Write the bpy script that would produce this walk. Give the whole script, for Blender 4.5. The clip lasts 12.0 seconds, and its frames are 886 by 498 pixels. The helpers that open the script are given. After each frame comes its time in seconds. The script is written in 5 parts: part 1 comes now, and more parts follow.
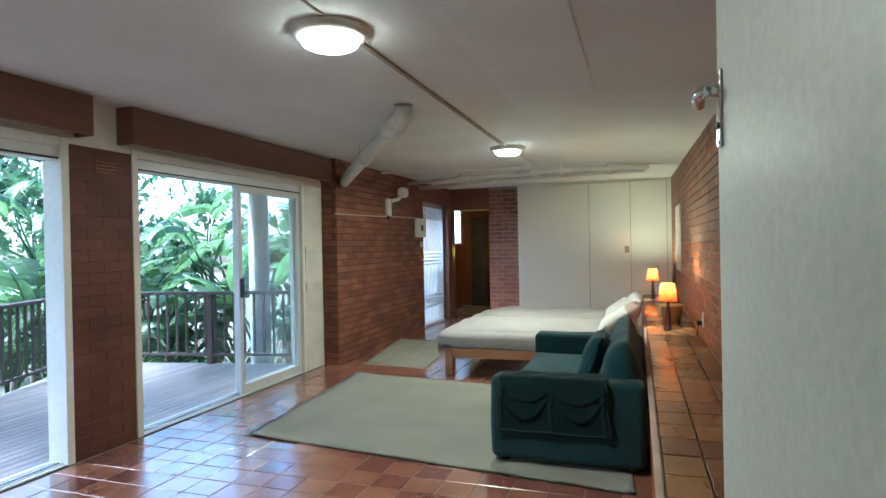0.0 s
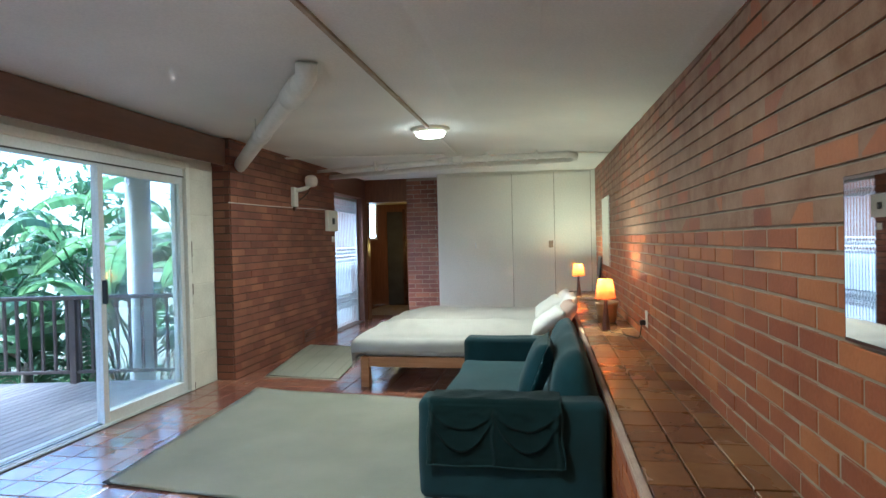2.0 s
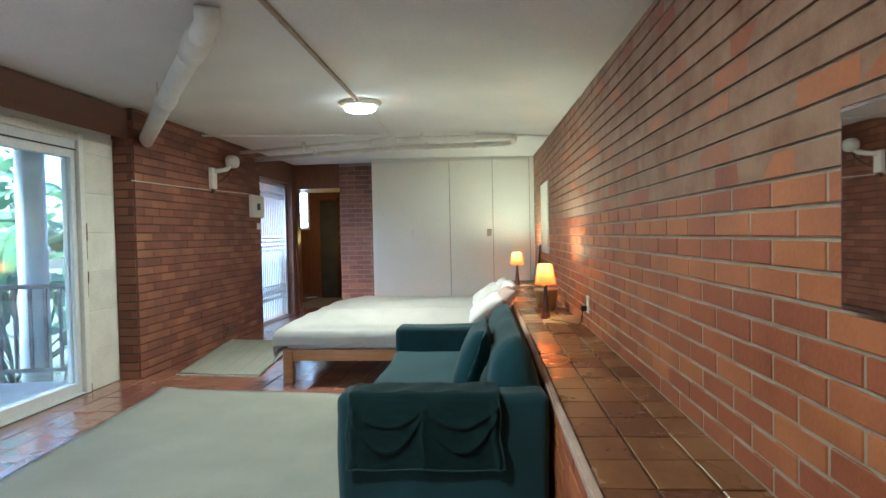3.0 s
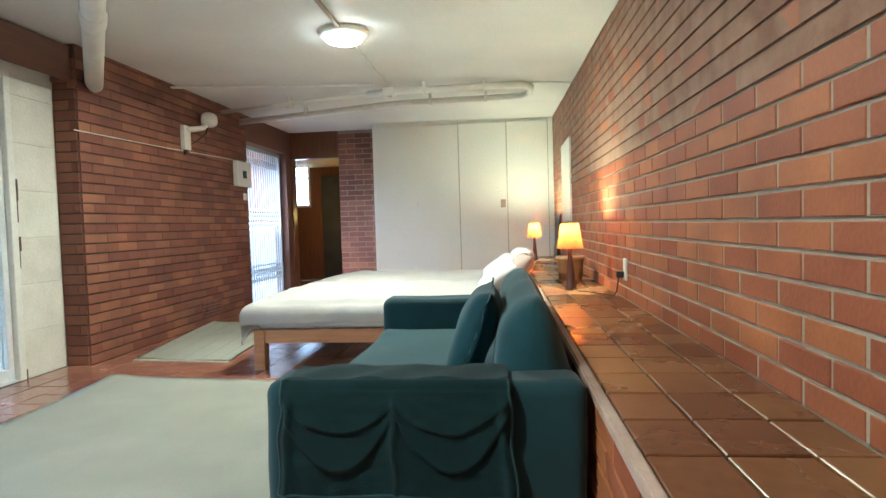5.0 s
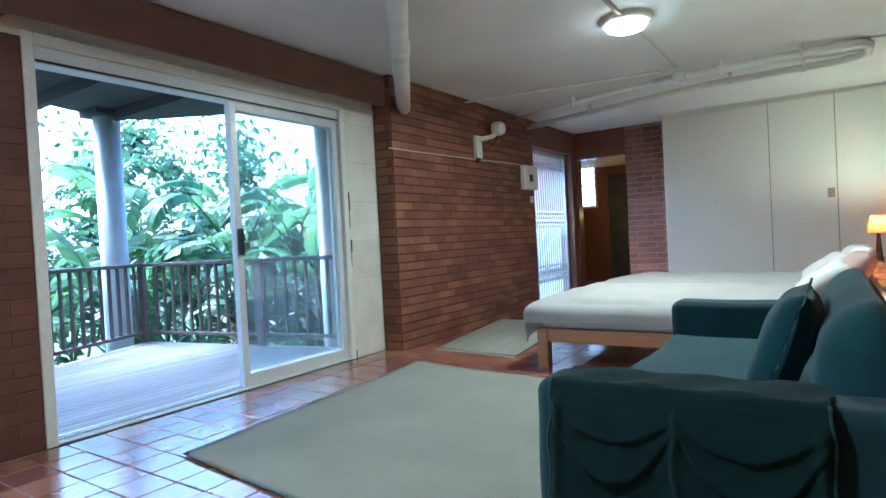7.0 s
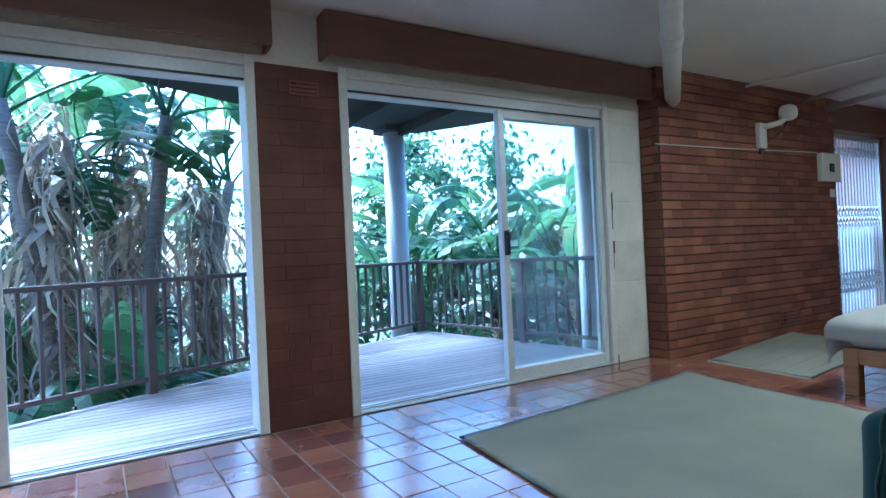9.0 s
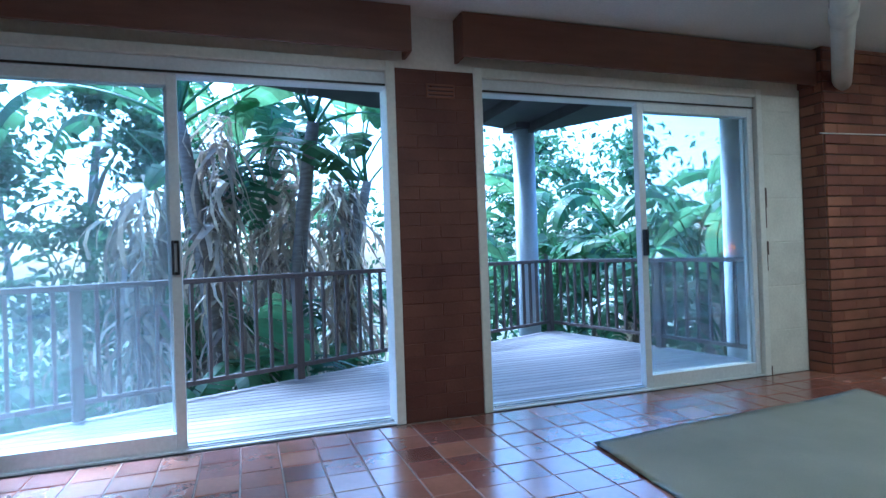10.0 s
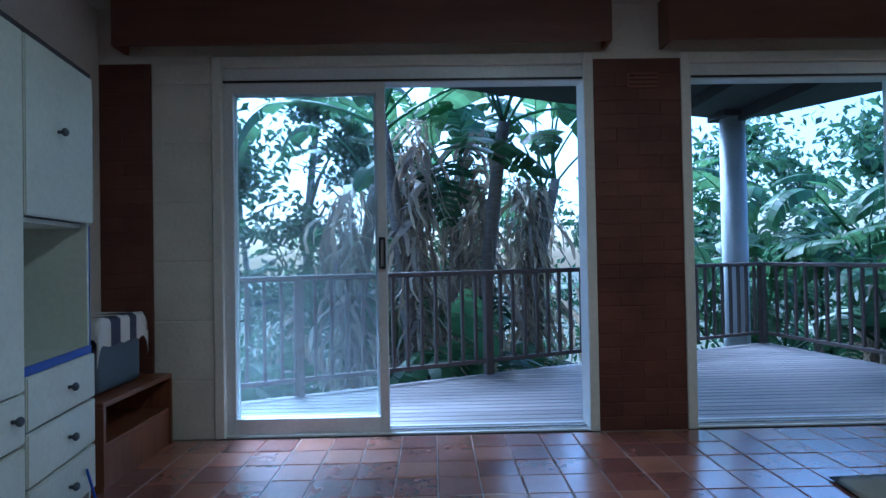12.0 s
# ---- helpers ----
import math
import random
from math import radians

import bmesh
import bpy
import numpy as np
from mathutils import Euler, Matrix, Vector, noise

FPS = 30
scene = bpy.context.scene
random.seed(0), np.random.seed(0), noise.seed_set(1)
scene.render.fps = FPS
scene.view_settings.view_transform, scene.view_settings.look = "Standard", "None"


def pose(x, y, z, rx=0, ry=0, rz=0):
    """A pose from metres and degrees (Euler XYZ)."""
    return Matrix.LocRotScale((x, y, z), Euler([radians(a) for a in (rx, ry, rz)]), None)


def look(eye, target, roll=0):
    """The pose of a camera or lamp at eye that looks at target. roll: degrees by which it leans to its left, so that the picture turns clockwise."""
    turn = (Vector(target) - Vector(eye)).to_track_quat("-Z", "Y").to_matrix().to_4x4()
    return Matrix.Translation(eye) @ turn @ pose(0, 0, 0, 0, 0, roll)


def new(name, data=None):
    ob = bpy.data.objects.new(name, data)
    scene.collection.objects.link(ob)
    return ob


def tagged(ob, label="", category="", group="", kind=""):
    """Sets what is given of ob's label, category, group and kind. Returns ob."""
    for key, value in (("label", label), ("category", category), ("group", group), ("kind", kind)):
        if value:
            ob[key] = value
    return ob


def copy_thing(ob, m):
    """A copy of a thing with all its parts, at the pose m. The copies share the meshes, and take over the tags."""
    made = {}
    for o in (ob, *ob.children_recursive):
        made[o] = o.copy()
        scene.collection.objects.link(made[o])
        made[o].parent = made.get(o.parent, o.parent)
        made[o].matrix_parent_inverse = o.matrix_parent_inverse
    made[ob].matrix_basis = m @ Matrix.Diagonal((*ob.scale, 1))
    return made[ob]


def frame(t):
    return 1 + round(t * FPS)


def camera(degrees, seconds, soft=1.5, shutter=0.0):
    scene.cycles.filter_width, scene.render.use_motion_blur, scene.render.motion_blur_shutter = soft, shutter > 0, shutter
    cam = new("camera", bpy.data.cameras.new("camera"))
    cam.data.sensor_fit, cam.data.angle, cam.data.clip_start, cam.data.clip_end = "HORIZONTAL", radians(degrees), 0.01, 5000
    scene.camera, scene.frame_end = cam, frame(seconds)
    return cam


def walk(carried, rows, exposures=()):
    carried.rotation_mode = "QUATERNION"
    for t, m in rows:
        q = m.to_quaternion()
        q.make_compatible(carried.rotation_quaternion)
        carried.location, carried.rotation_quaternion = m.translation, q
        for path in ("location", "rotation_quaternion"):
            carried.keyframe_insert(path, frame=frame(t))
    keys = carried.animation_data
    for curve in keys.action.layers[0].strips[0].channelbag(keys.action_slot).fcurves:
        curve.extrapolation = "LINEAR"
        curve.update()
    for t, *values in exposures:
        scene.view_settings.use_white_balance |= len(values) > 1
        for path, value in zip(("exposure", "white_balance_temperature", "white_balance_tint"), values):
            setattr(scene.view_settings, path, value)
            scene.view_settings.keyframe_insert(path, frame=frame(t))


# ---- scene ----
cam = camera(75.0, 12.0)
PATH = [
    (0, (0.525, -0.16, 1.382), (-0.112, 1.736, 1.371), -1.1),
    (0.5, (0.466, 0.06, 1.427), (-0.151, 1.962, 1.405), -1.2),
    (1, (0.406, 0.215, 1.447), (-0.155, 2.135, 1.438), -1.3),
    (1.5, (0.32, 0.372, 1.383), (-0.158, 2.314, 1.364), -1.3),
    (2, (0.285, 0.539, 1.348), (-0.065, 2.508, 1.321), -1.3),
    (2.5, (0.286, 0.708, 1.289), (0.041, 2.692, 1.248), -1.3),
    (3, (0.294, 0.91, 1.243), (0.15, 2.904, 1.194), -1.2),
    (3.2, (0.32, 0.987, 1.233), (0.207, 2.983, 1.179), -1.3),
    (5, (0.331, 1.783, 0.996), (0.129, 3.771, 0.912), -1.7),
    (5.5, (0.384, 1.825, 0.979), (-0.103, 3.763, 0.905), -2.2),
    (6, (0.403, 1.819, 0.984), (-0.34, 3.674, 0.916), -2.8),
    (6.5, (0.372, 1.868, 0.971), (-0.57, 3.632, 0.922), -2.8),
    (7, (0.355, 1.879, 0.966), (-0.762, 3.537, 0.932), -3.0),
    (8.8, (0.326, 1.841, 0.981), (-1.332, 2.961, 0.985), -2.7),
    (9, (0.312, 1.829, 0.984), (-1.397, 2.869, 0.99), -2.6),
    (9.5, (0.304, 1.807, 0.989), (-1.512, 2.645, 1.001), -2.4),
    (10, (0.295, 1.784, 0.996), (-1.597, 2.434, 1.01), -2.0),
    (10.5, (0.276, 1.776, 0.996), (-1.664, 2.262, 1.014), -1.8),
    (11, (0.266, 1.753, 1.003), (-1.706, 2.084, 1.022), -1.5),
    (11.5, (0.252, 1.738, 1.0), (-1.74, 1.915, 1.023), -1.2),
    (12, (0.243, 1.73, 0.995), (-1.756, 1.764, 1.021), -1.0),
]
EXPO = [
    (0, 2.95, 4600, 2),
    (2.5, 3.15, 4450, 2),
    (5.0, 3.68, 4600, 3),
    (5.7, 3.68, 4350, 3),
    (6.5, 3.35, 4200, 3),
    (7.2, 3.0, 4100, 3),
    (9.0, 2.6, 3900, 3),
    (10.0, 2.4, 3850, 4),
    (12.0, 1.45, 3880, 5),
]
walk(cam, [(t, look(eye, target, roll)) for t, eye, target, roll in PATH], EXPO)

# ---- light ----
world = bpy.data.worlds.new("world")
scene.world = world
world.use_nodes = True
wn = world.node_tree.nodes
sky = wn.new("ShaderNodeTexSky")
sky.sky_type, sky.sun_disc = "NISHITA", False
sky.sun_elevation, sky.sun_rotation = radians(52), radians(250)
sky.dust_density, sky.air_density = 3.5, 1.0
world.node_tree.links.new(sky.outputs[0], wn["Background"].inputs[0])
wn["Background"].inputs[1].default_value = 0.15
sun = new("sun", bpy.data.lights.new("sun", "SUN"))
sun.data.energy, sun.data.angle, sun.data.color = 2.6, radians(20), (1, 0.97, 0.93)
sun.matrix_world = look((-8, -3, 13), (0, 0, 0))


def lamp(name, place, watts, color, size):
    ob = new(name, bpy.data.lights.new(name, "POINT"))
    ob.data.energy, ob.data.color, ob.data.shadow_soft_size = watts, color, size
    ob.location = place
    return ob


for px, py, watts in ((-0.84, 2.28, 4.6), (-0.78, 5.98, 7.8)):
    ob = new("ceiling_glow", bpy.data.lights.new("ceiling_glow", "AREA"))
    ob.data.shape, ob.data.size, ob.data.energy, ob.data.color = "DISK", 0.2, watts, (1.0, 0.82, 0.50)
    ob.location = (px, py, 2.305)
lamp("table_glow", (0.80, 5.83, 0.948), 3.8, (1.0, 0.86, 0.44), 0.03)
lamp("table_glow", (0.74, 9.02, 0.948), 6.0, (1.0, 0.86, 0.44), 0.03)
lamp("passage_glow", (-2.6, 11.8, 1.25), 1.0, (1.0, 0.60, 0.12), 0.08)

# ---- materials ----


def mat(name, c1, c2, rough=0.6, scale=6.0, bump=0.15, fine=60.0, metal=0.0, spread=0.0, stretch=(1, 1, 1), spec=0.5, rough_var=0.1, coat=0.0):
    """Two colours mixed by noise at two scales; spread: how far whole pieces differ."""
    m = bpy.data.materials.new(name)
    m.use_nodes = True
    n, k = m.node_tree.nodes, m.node_tree.links.new
    b = n["Principled BSDF"]
    co, mp = n.new("ShaderNodeTexCoord"), n.new("ShaderNodeMapping")
    mp.inputs["Scale"].default_value = stretch
    info, geo = n.new("ShaderNodeObjectInfo"), n.new("ShaderNodeNewGeometry")
    add, fr = n.new("ShaderNodeMath"), n.new("ShaderNodeMath")
    add.operation, fr.operation = "ADD", "FRACT"
    k(info.outputs["Random"], add.inputs[0])
    k(geo.outputs["Random Per Island"], add.inputs[1])
    k(add.outputs[0], fr.inputs[0])
    k(geo.outputs["Position"], mp.inputs["Vector"])
    big, small = n.new("ShaderNodeTexNoise"), n.new("ShaderNodeTexNoise")
    big.inputs["Scale"].default_value, big.inputs["Detail"].default_value = scale, 5
    small.inputs["Scale"].default_value, small.inputs["Detail"].default_value = fine, 4
    k(mp.outputs[0], big.inputs["Vector"])
    k(mp.outputs[0], small.inputs["Vector"])
    ramp = n.new("ShaderNodeMapRange")
    ramp.inputs["From Min"].default_value, ramp.inputs["From Max"].default_value = 0.3, 0.7
    k(big.outputs["Fac"], ramp.inputs["Value"])
    mix = n.new("ShaderNodeMix")
    mix.data_type = "RGBA"
    mix.inputs["A"].default_value, mix.inputs["B"].default_value = (*c1, 1), (*c2, 1)
    k(ramp.outputs[0], mix.inputs["Factor"])
    hsv = n.new("ShaderNodeHueSaturation")
    val = n.new("ShaderNodeMapRange")
    val.inputs["To Min"].default_value, val.inputs["To Max"].default_value = 1 - spread, 1 + spread
    k(fr.outputs[0], val.inputs["Value"])
    gr = n.new("ShaderNodeMath")
    gr.operation = "MULTIPLY_ADD"
    k(small.outputs["Fac"], gr.inputs[0])
    gr.inputs[1].default_value = 0.3
    k(val.outputs[0], gr.inputs[2])
    sub = n.new("ShaderNodeMath")
    sub.operation = "SUBTRACT"
    sub.inputs[1].default_value = 0.15
    k(gr.outputs[0], sub.inputs[0])
    k(sub.outputs[0], hsv.inputs["Value"])
    hue = n.new("ShaderNodeMapRange")
    hue.inputs["To Min"].default_value, hue.inputs["To Max"].default_value = 0.5 - spread * 0.035, 0.5 + spread * 0.035
    k(fr.outputs[0], hue.inputs["Value"])
    k(hue.outputs[0], hsv.inputs["Hue"])
    k(mix.outputs["Result"], hsv.inputs["Color"])
    k(hsv.outputs[0], b.inputs["Base Color"])
    ro = n.new("ShaderNodeMapRange")
    ro.inputs["To Min"].default_value, ro.inputs["To Max"].default_value = max(rough - rough_var, 0.03), min(rough + rough_var, 1)
    k(big.outputs["Fac"], ro.inputs["Value"])
    k(ro.outputs[0], b.inputs["Roughness"])
    b.inputs["Metallic"].default_value, b.inputs["Specular IOR Level"].default_value = metal, spec
    b.inputs["Coat Weight"].default_value = coat
    if bump:
        bp = n.new("ShaderNodeBump")
        bp.inputs["Strength"].default_value, bp.inputs["Distance"].default_value = bump, 0.004
        k(small.outputs["Fac"], bp.inputs["Height"])
        k(bp.outputs[0], b.inputs["Normal"])
    return m


def leafy(name, c1, c2, through_light=0.35, spread=0.3):
    m = mat(name, c1, c2, 0.36, 3, 0.1, 30, spread=spread, spec=0.5)
    n, k = m.node_tree.nodes, m.node_tree.links.new
    t, mx = n.new("ShaderNodeBsdfTranslucent"), n.new("ShaderNodeMixShader")
    k(n["Hue/Saturation/Value"].outputs[0], t.inputs[0])
    mx.inputs[0].default_value = through_light
    k(n["Principled BSDF"].outputs[0], mx.inputs[1])
    k(t.outputs[0], mx.inputs[2])
    k(mx.outputs[0], n["Material Output"].inputs[0])
    return m


def glow(name, color, strength):
    m = bpy.data.materials.new(name)
    m.use_nodes = True
    b = m.node_tree.nodes["Principled BSDF"]
    b.inputs["Base Color"].default_value = (*color, 1)
    b.inputs["Emission Color"].default_value, b.inputs["Emission Strength"].default_value = (*color, 1), strength
    return m


def plain(name, color, rough, metal=0.0, trans=0.0, ior=1.45):
    m = bpy.data.materials.new(name)
    m.use_nodes = True
    b = m.node_tree.nodes["Principled BSDF"]
    b.inputs["Base Color"].default_value, b.inputs["Roughness"].default_value = (*color, 1), rough
    b.inputs["Metallic"].default_value, b.inputs["Transmission Weight"].default_value, b.inputs["IOR"].default_value = metal, trans, ior
    return m


M = {}
M["brick"] = mat("red_brick", (0.230, 0.071, 0.026), (0.355, 0.122, 0.045), 0.55, 3, 0.3, 70, spread=0.2, spec=0.22)
M["brick_dark"] = mat("sealed_brick", (0.135, 0.052, 0.033), (0.235, 0.092, 0.054), 0.55, 2.5, 0.5, 70, spread=0.26, spec=0.4)
M["nosing"] = mat("pale_nosing", (0.46, 0.35, 0.28), (0.36, 0.26, 0.21), 0.7, 7, 0.4, 60)
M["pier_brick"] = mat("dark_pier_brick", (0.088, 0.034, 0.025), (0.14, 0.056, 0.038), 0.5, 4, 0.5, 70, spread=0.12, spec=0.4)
M["brick_mid"] = mat("passage_brick", (0.17, 0.065, 0.040), (0.27, 0.105, 0.063), 0.5, 4, 0.5, 70, spread=0.25)
M["mortar"] = mat("mortar", (0.40, 0.33, 0.24), (0.30, 0.23, 0.165), 0.9, 9, 0.6, 120)
# Browner copy of the mortar, with the upper joints' shade in its colour.
M["mortar_shaded"] = mat("shaded_mortar", (0.33, 0.20, 0.125), (0.20, 0.10, 0.055), 0.85, 9, 0.4, 100)
M["mortar_dark"] = mat("raked_mortar", (0.095, 0.06, 0.047), (0.065, 0.042, 0.033), 0.9, 9, 0.6, 120)
M["floor_tile"] = mat("quarry_tile", (0.20, 0.075, 0.048), (0.30, 0.13, 0.085), 0.24, 2.5, 0.04, 35, spread=0.3, spec=0.95, rough_var=0.08, coat=0.45)
M["floor_tile"].node_tree.nodes["Principled BSDF"].inputs["Coat Roughness"].default_value = 0.2
M["ledge_tile"] = mat("waxed_tile", (0.120, 0.048, 0.017), (0.205, 0.092, 0.033), 0.27, 2.2, 0.12, 35, spread=0.3, rough_var=0.1)
M["grout"] = mat("grout", (0.26, 0.19, 0.15), (0.17, 0.11, 0.085), 0.8, 12, 0.4, 100)
M["yellow_plaster"] = mat("yellowed_plaster", (0.50, 0.36, 0.13), (0.42, 0.30, 0.10), 0.8, 3, 0.1, 40)
M["gate"] = mat("gate_enamel", (0.42, 0.44, 0.45), (0.36, 0.38, 0.39), 0.45, 4, 0.05, 50)
M["ceiling"] = mat("ceiling_paint", (0.70, 0.68, 0.63), (0.62, 0.60, 0.56), 0.8, 1.3, 0.08, 80)
M["white"] = mat("white_paint", (0.76, 0.75, 0.69), (0.68, 0.67, 0.62), 0.42, 2, 0.1, 40)
M["block"] = mat("painted_block", (0.72, 0.70, 0.62), (0.60, 0.58, 0.51), 0.6, 4, 0.4, 50, spread=0.05)
M["door"] = mat("door_paint", (0.74, 0.76, 0.70), (0.68, 0.70, 0.65), 0.45, 2, 0.1, 50)
M["pipe"] = mat("painted_pipe", (0.75, 0.73, 0.66), (0.66, 0.64, 0.57), 0.4, 5, 0.1, 40)
M["pelmet"] = mat("varnished_board", (0.125, 0.056, 0.036), (0.165, 0.075, 0.047), 0.5, 3, 0.15, 50, stretch=(8, 1, 8))
M["alu"] = mat("white_aluminium", (0.72, 0.74, 0.75), (0.66, 0.68, 0.70), 0.35, 4, 0.05, 50, metal=0.1)
M["black"] = plain("black_plastic", (0.02, 0.02, 0.022), 0.35)
M["chrome"] = plain("chrome", (0.75, 0.75, 0.76), 0.16, 1.0)
M["glass"] = plain("glass", (0.93, 0.98, 0.98), 0.0, 0.0, 1.0, 1.45)
_n, _k = M["glass"].node_tree.nodes, M["glass"].node_tree.links.new
_t, _m = _n.new("ShaderNodeBsdfTranslucent"), _n.new("ShaderNodeMixShader")
_t.inputs[0].default_value, _m.inputs[0].default_value = (0.8, 0.86, 0.88, 1), 0.022
_k(_n["Principled BSDF"].outputs[0], _m.inputs[1])
_k(_t.outputs[0], _m.inputs[2])
_k(_m.outputs[0], _n["Material Output"].inputs[0])
M["mirror"] = plain("mirror", (0.88, 0.89, 0.9), 0.02, 1.0)
M["teal"] = mat("teal_cloth", (0.011, 0.034, 0.042), (0.016, 0.047, 0.058), 0.9, 6, 0.25, 260, spec=0.25)
M["teal_light"] = mat("teal_cushion_cloth", (0.014, 0.046, 0.056), (0.020, 0.062, 0.075), 0.9, 6, 0.25, 260, spec=0.25)
M["throw"] = mat("dark_teal_throw", (0.014, 0.037, 0.041), (0.020, 0.050, 0.055), 0.9, 7, 0.5, 240, spec=0.2)
for k_ in ("teal", "teal_light", "throw"):
    M[k_].node_tree.nodes["Principled BSDF"].inputs["Sheen Weight"].default_value = 0.12
M["linen"] = mat("white_linen", (0.68, 0.66, 0.63), (0.62, 0.60, 0.575), 0.9, 3, 0.25, 150, spec=0.2)
M["pink_linen"] = mat("beige_linen", (0.42, 0.30, 0.25), (0.50, 0.38, 0.32), 0.9, 5, 0.25, 150, spec=0.2)
M["rug"] = mat("woven_rug", (0.57, 0.56, 0.48), (0.48, 0.48, 0.405), 0.95, 2.2, 0.8, 160, spec=0.1)
M["rug_line"] = mat("rug_border", (0.50, 0.50, 0.42), (0.43, 0.43, 0.36), 0.95, 3, 0.8, 160, spec=0.1)
M["pine"] = mat("pine", (0.42, 0.21, 0.085), (0.33, 0.15, 0.055), 0.4, 3, 0.15, 40, stretch=(1, 14, 14))
M["dark_wood"] = mat("dark_turned_wood", (0.045, 0.015, 0.010), (0.07, 0.025, 0.016), 0.3, 12, 0.1, 60)
M["brown_wood"] = mat("brown_wood", (0.13, 0.05, 0.022), (0.20, 0.08, 0.035), 0.35, 3, 0.15, 30, stretch=(10, 10, 1))
M["deck"] = mat("weathered_deck", (0.28, 0.25, 0.245), (0.39, 0.35, 0.34), 0.42, 3, 0.5, 30, stretch=(12, 1, 12), spread=0.16)
M["rail"] = mat("stained_rail", (0.078, 0.058, 0.050), (0.12, 0.092, 0.080), 0.6, 5, 0.3, 40, stretch=(6, 6, 1))
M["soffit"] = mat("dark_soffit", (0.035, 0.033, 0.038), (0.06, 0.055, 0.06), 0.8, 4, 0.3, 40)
M["column"] = mat("painted_column", (0.62, 0.64, 0.64), (0.52, 0.54, 0.55), 0.6, 3, 0.3, 40)
M["leaf"] = leafy("broad_leaf", (0.080, 0.150, 0.060), (0.145, 0.235, 0.095), 0.55)
M["leaf_dark"] = leafy("dark_leaf", (0.050, 0.098, 0.045), (0.090, 0.155, 0.070), 0.5)
M["dead"] = leafy("dead_leaf", (0.30, 0.235, 0.165), (0.54, 0.44, 0.32), 0.3, 0.5)
M["bark"] = mat("fibrous_bark", (0.27, 0.23, 0.185), (0.16, 0.13, 0.105), 0.9, 9, 0.8, 50, stretch=(1, 1, 4))
M["soil"] = mat("leaf_litter", (0.10, 0.08, 0.05), (0.06, 0.08, 0.035), 0.95, 3, 0.8, 20)
M["trim_wall"] = mat("plaster", (0.70, 0.67, 0.60), (0.60, 0.57, 0.51), 0.75, 2.5, 0.2, 40)
M["blue"] = mat("blue_edge_strip", (0.02, 0.06, 0.42), (0.03, 0.09, 0.5), 0.4, 8, 0.0)
M["cupboard"] = mat("cupboard_paint", (0.75, 0.735, 0.67), (0.71, 0.695, 0.63), 0.45, 1.5, 0.05, 50)
# Shade of the gaps between the cupboard doors, put into a colour.
M["seam"] = mat("shaded_seam", (0.40, 0.37, 0.31), (0.30, 0.27, 0.22), 0.8, 6, 0.1, 50)
M["cabinet"] = mat("cabinet_paint", (0.66, 0.70, 0.63), (0.58, 0.62, 0.56), 0.4, 3, 0.08, 50)
M["stripe"] = mat("navy_stripe", (0.05, 0.05, 0.085), (0.07, 0.07, 0.11), 0.9, 8, 0.3, 150)
M["case"] = mat("slate_plastic", (0.06, 0.075, 0.10), (0.08, 0.10, 0.13), 0.5, 5, 0.1)
M["basket"] = mat("glazed_pot", (0.35, 0.20, 0.09), (0.45, 0.28, 0.13), 0.45, 9, 0.3, 60)
M["diffuser"] = glow("lamp_diffuser", (1.0, 0.90, 0.62), 6.0)

M["shade"] = leafy("amber_shade", (0.70, 0.29, 0.055), (0.66, 0.25, 0.045), 0.5, 0.0)

# ---- mesh helpers ----


def mesh_ob(name, bm, material, parent=None, smooth=False):
    me = bpy.data.meshes.new(name)
    if smooth:
        for f in bm.faces:
            f.smooth = True
    bm.normal_update()
    bm.to_mesh(me)
    bm.free()
    me.materials.append(material)
    ob = new(name, me)
    ob.parent = parent
    return ob


def part(name, bm, material, parent, label="", smooth=False):
    return tagged(mesh_ob(name, bm, material, parent, smooth), label=label)


def thing(name, place, label, category, group="", turn=0):
    ob = new(name)
    ob.empty_display_size = 0.1
    ob.matrix_basis = pose(*place, 0, 0, turn)
    return tagged(ob, label=label, category=category, group=group)


def structure(name, bm, material, smooth=False):
    return tagged(mesh_ob(name, bm, material, None, smooth), kind="structure")


def bx(bm, x0, x1, y0, y1, z0, z1, bevel=0.0, seg=1):
    r = bmesh.ops.create_cube(bm, size=1, matrix=Matrix.Translation(((x0 + x1) / 2, (y0 + y1) / 2, (z0 + z1) / 2)) @ Matrix.Diagonal((x1 - x0, y1 - y0, z1 - z0, 1)))
    if bevel:
        edges = {e for v in r["verts"] for e in v.link_edges}
        bmesh.ops.bevel(bm, geom=list(edges), offset=bevel, segments=seg, affect="EDGES")
    return bm


def box(x0, x1, y0, y1, z0, z1, bevel=0.0, seg=1):
    return bx(bmesh.new(), x0, x1, y0, y1, z0, z1, bevel, seg)


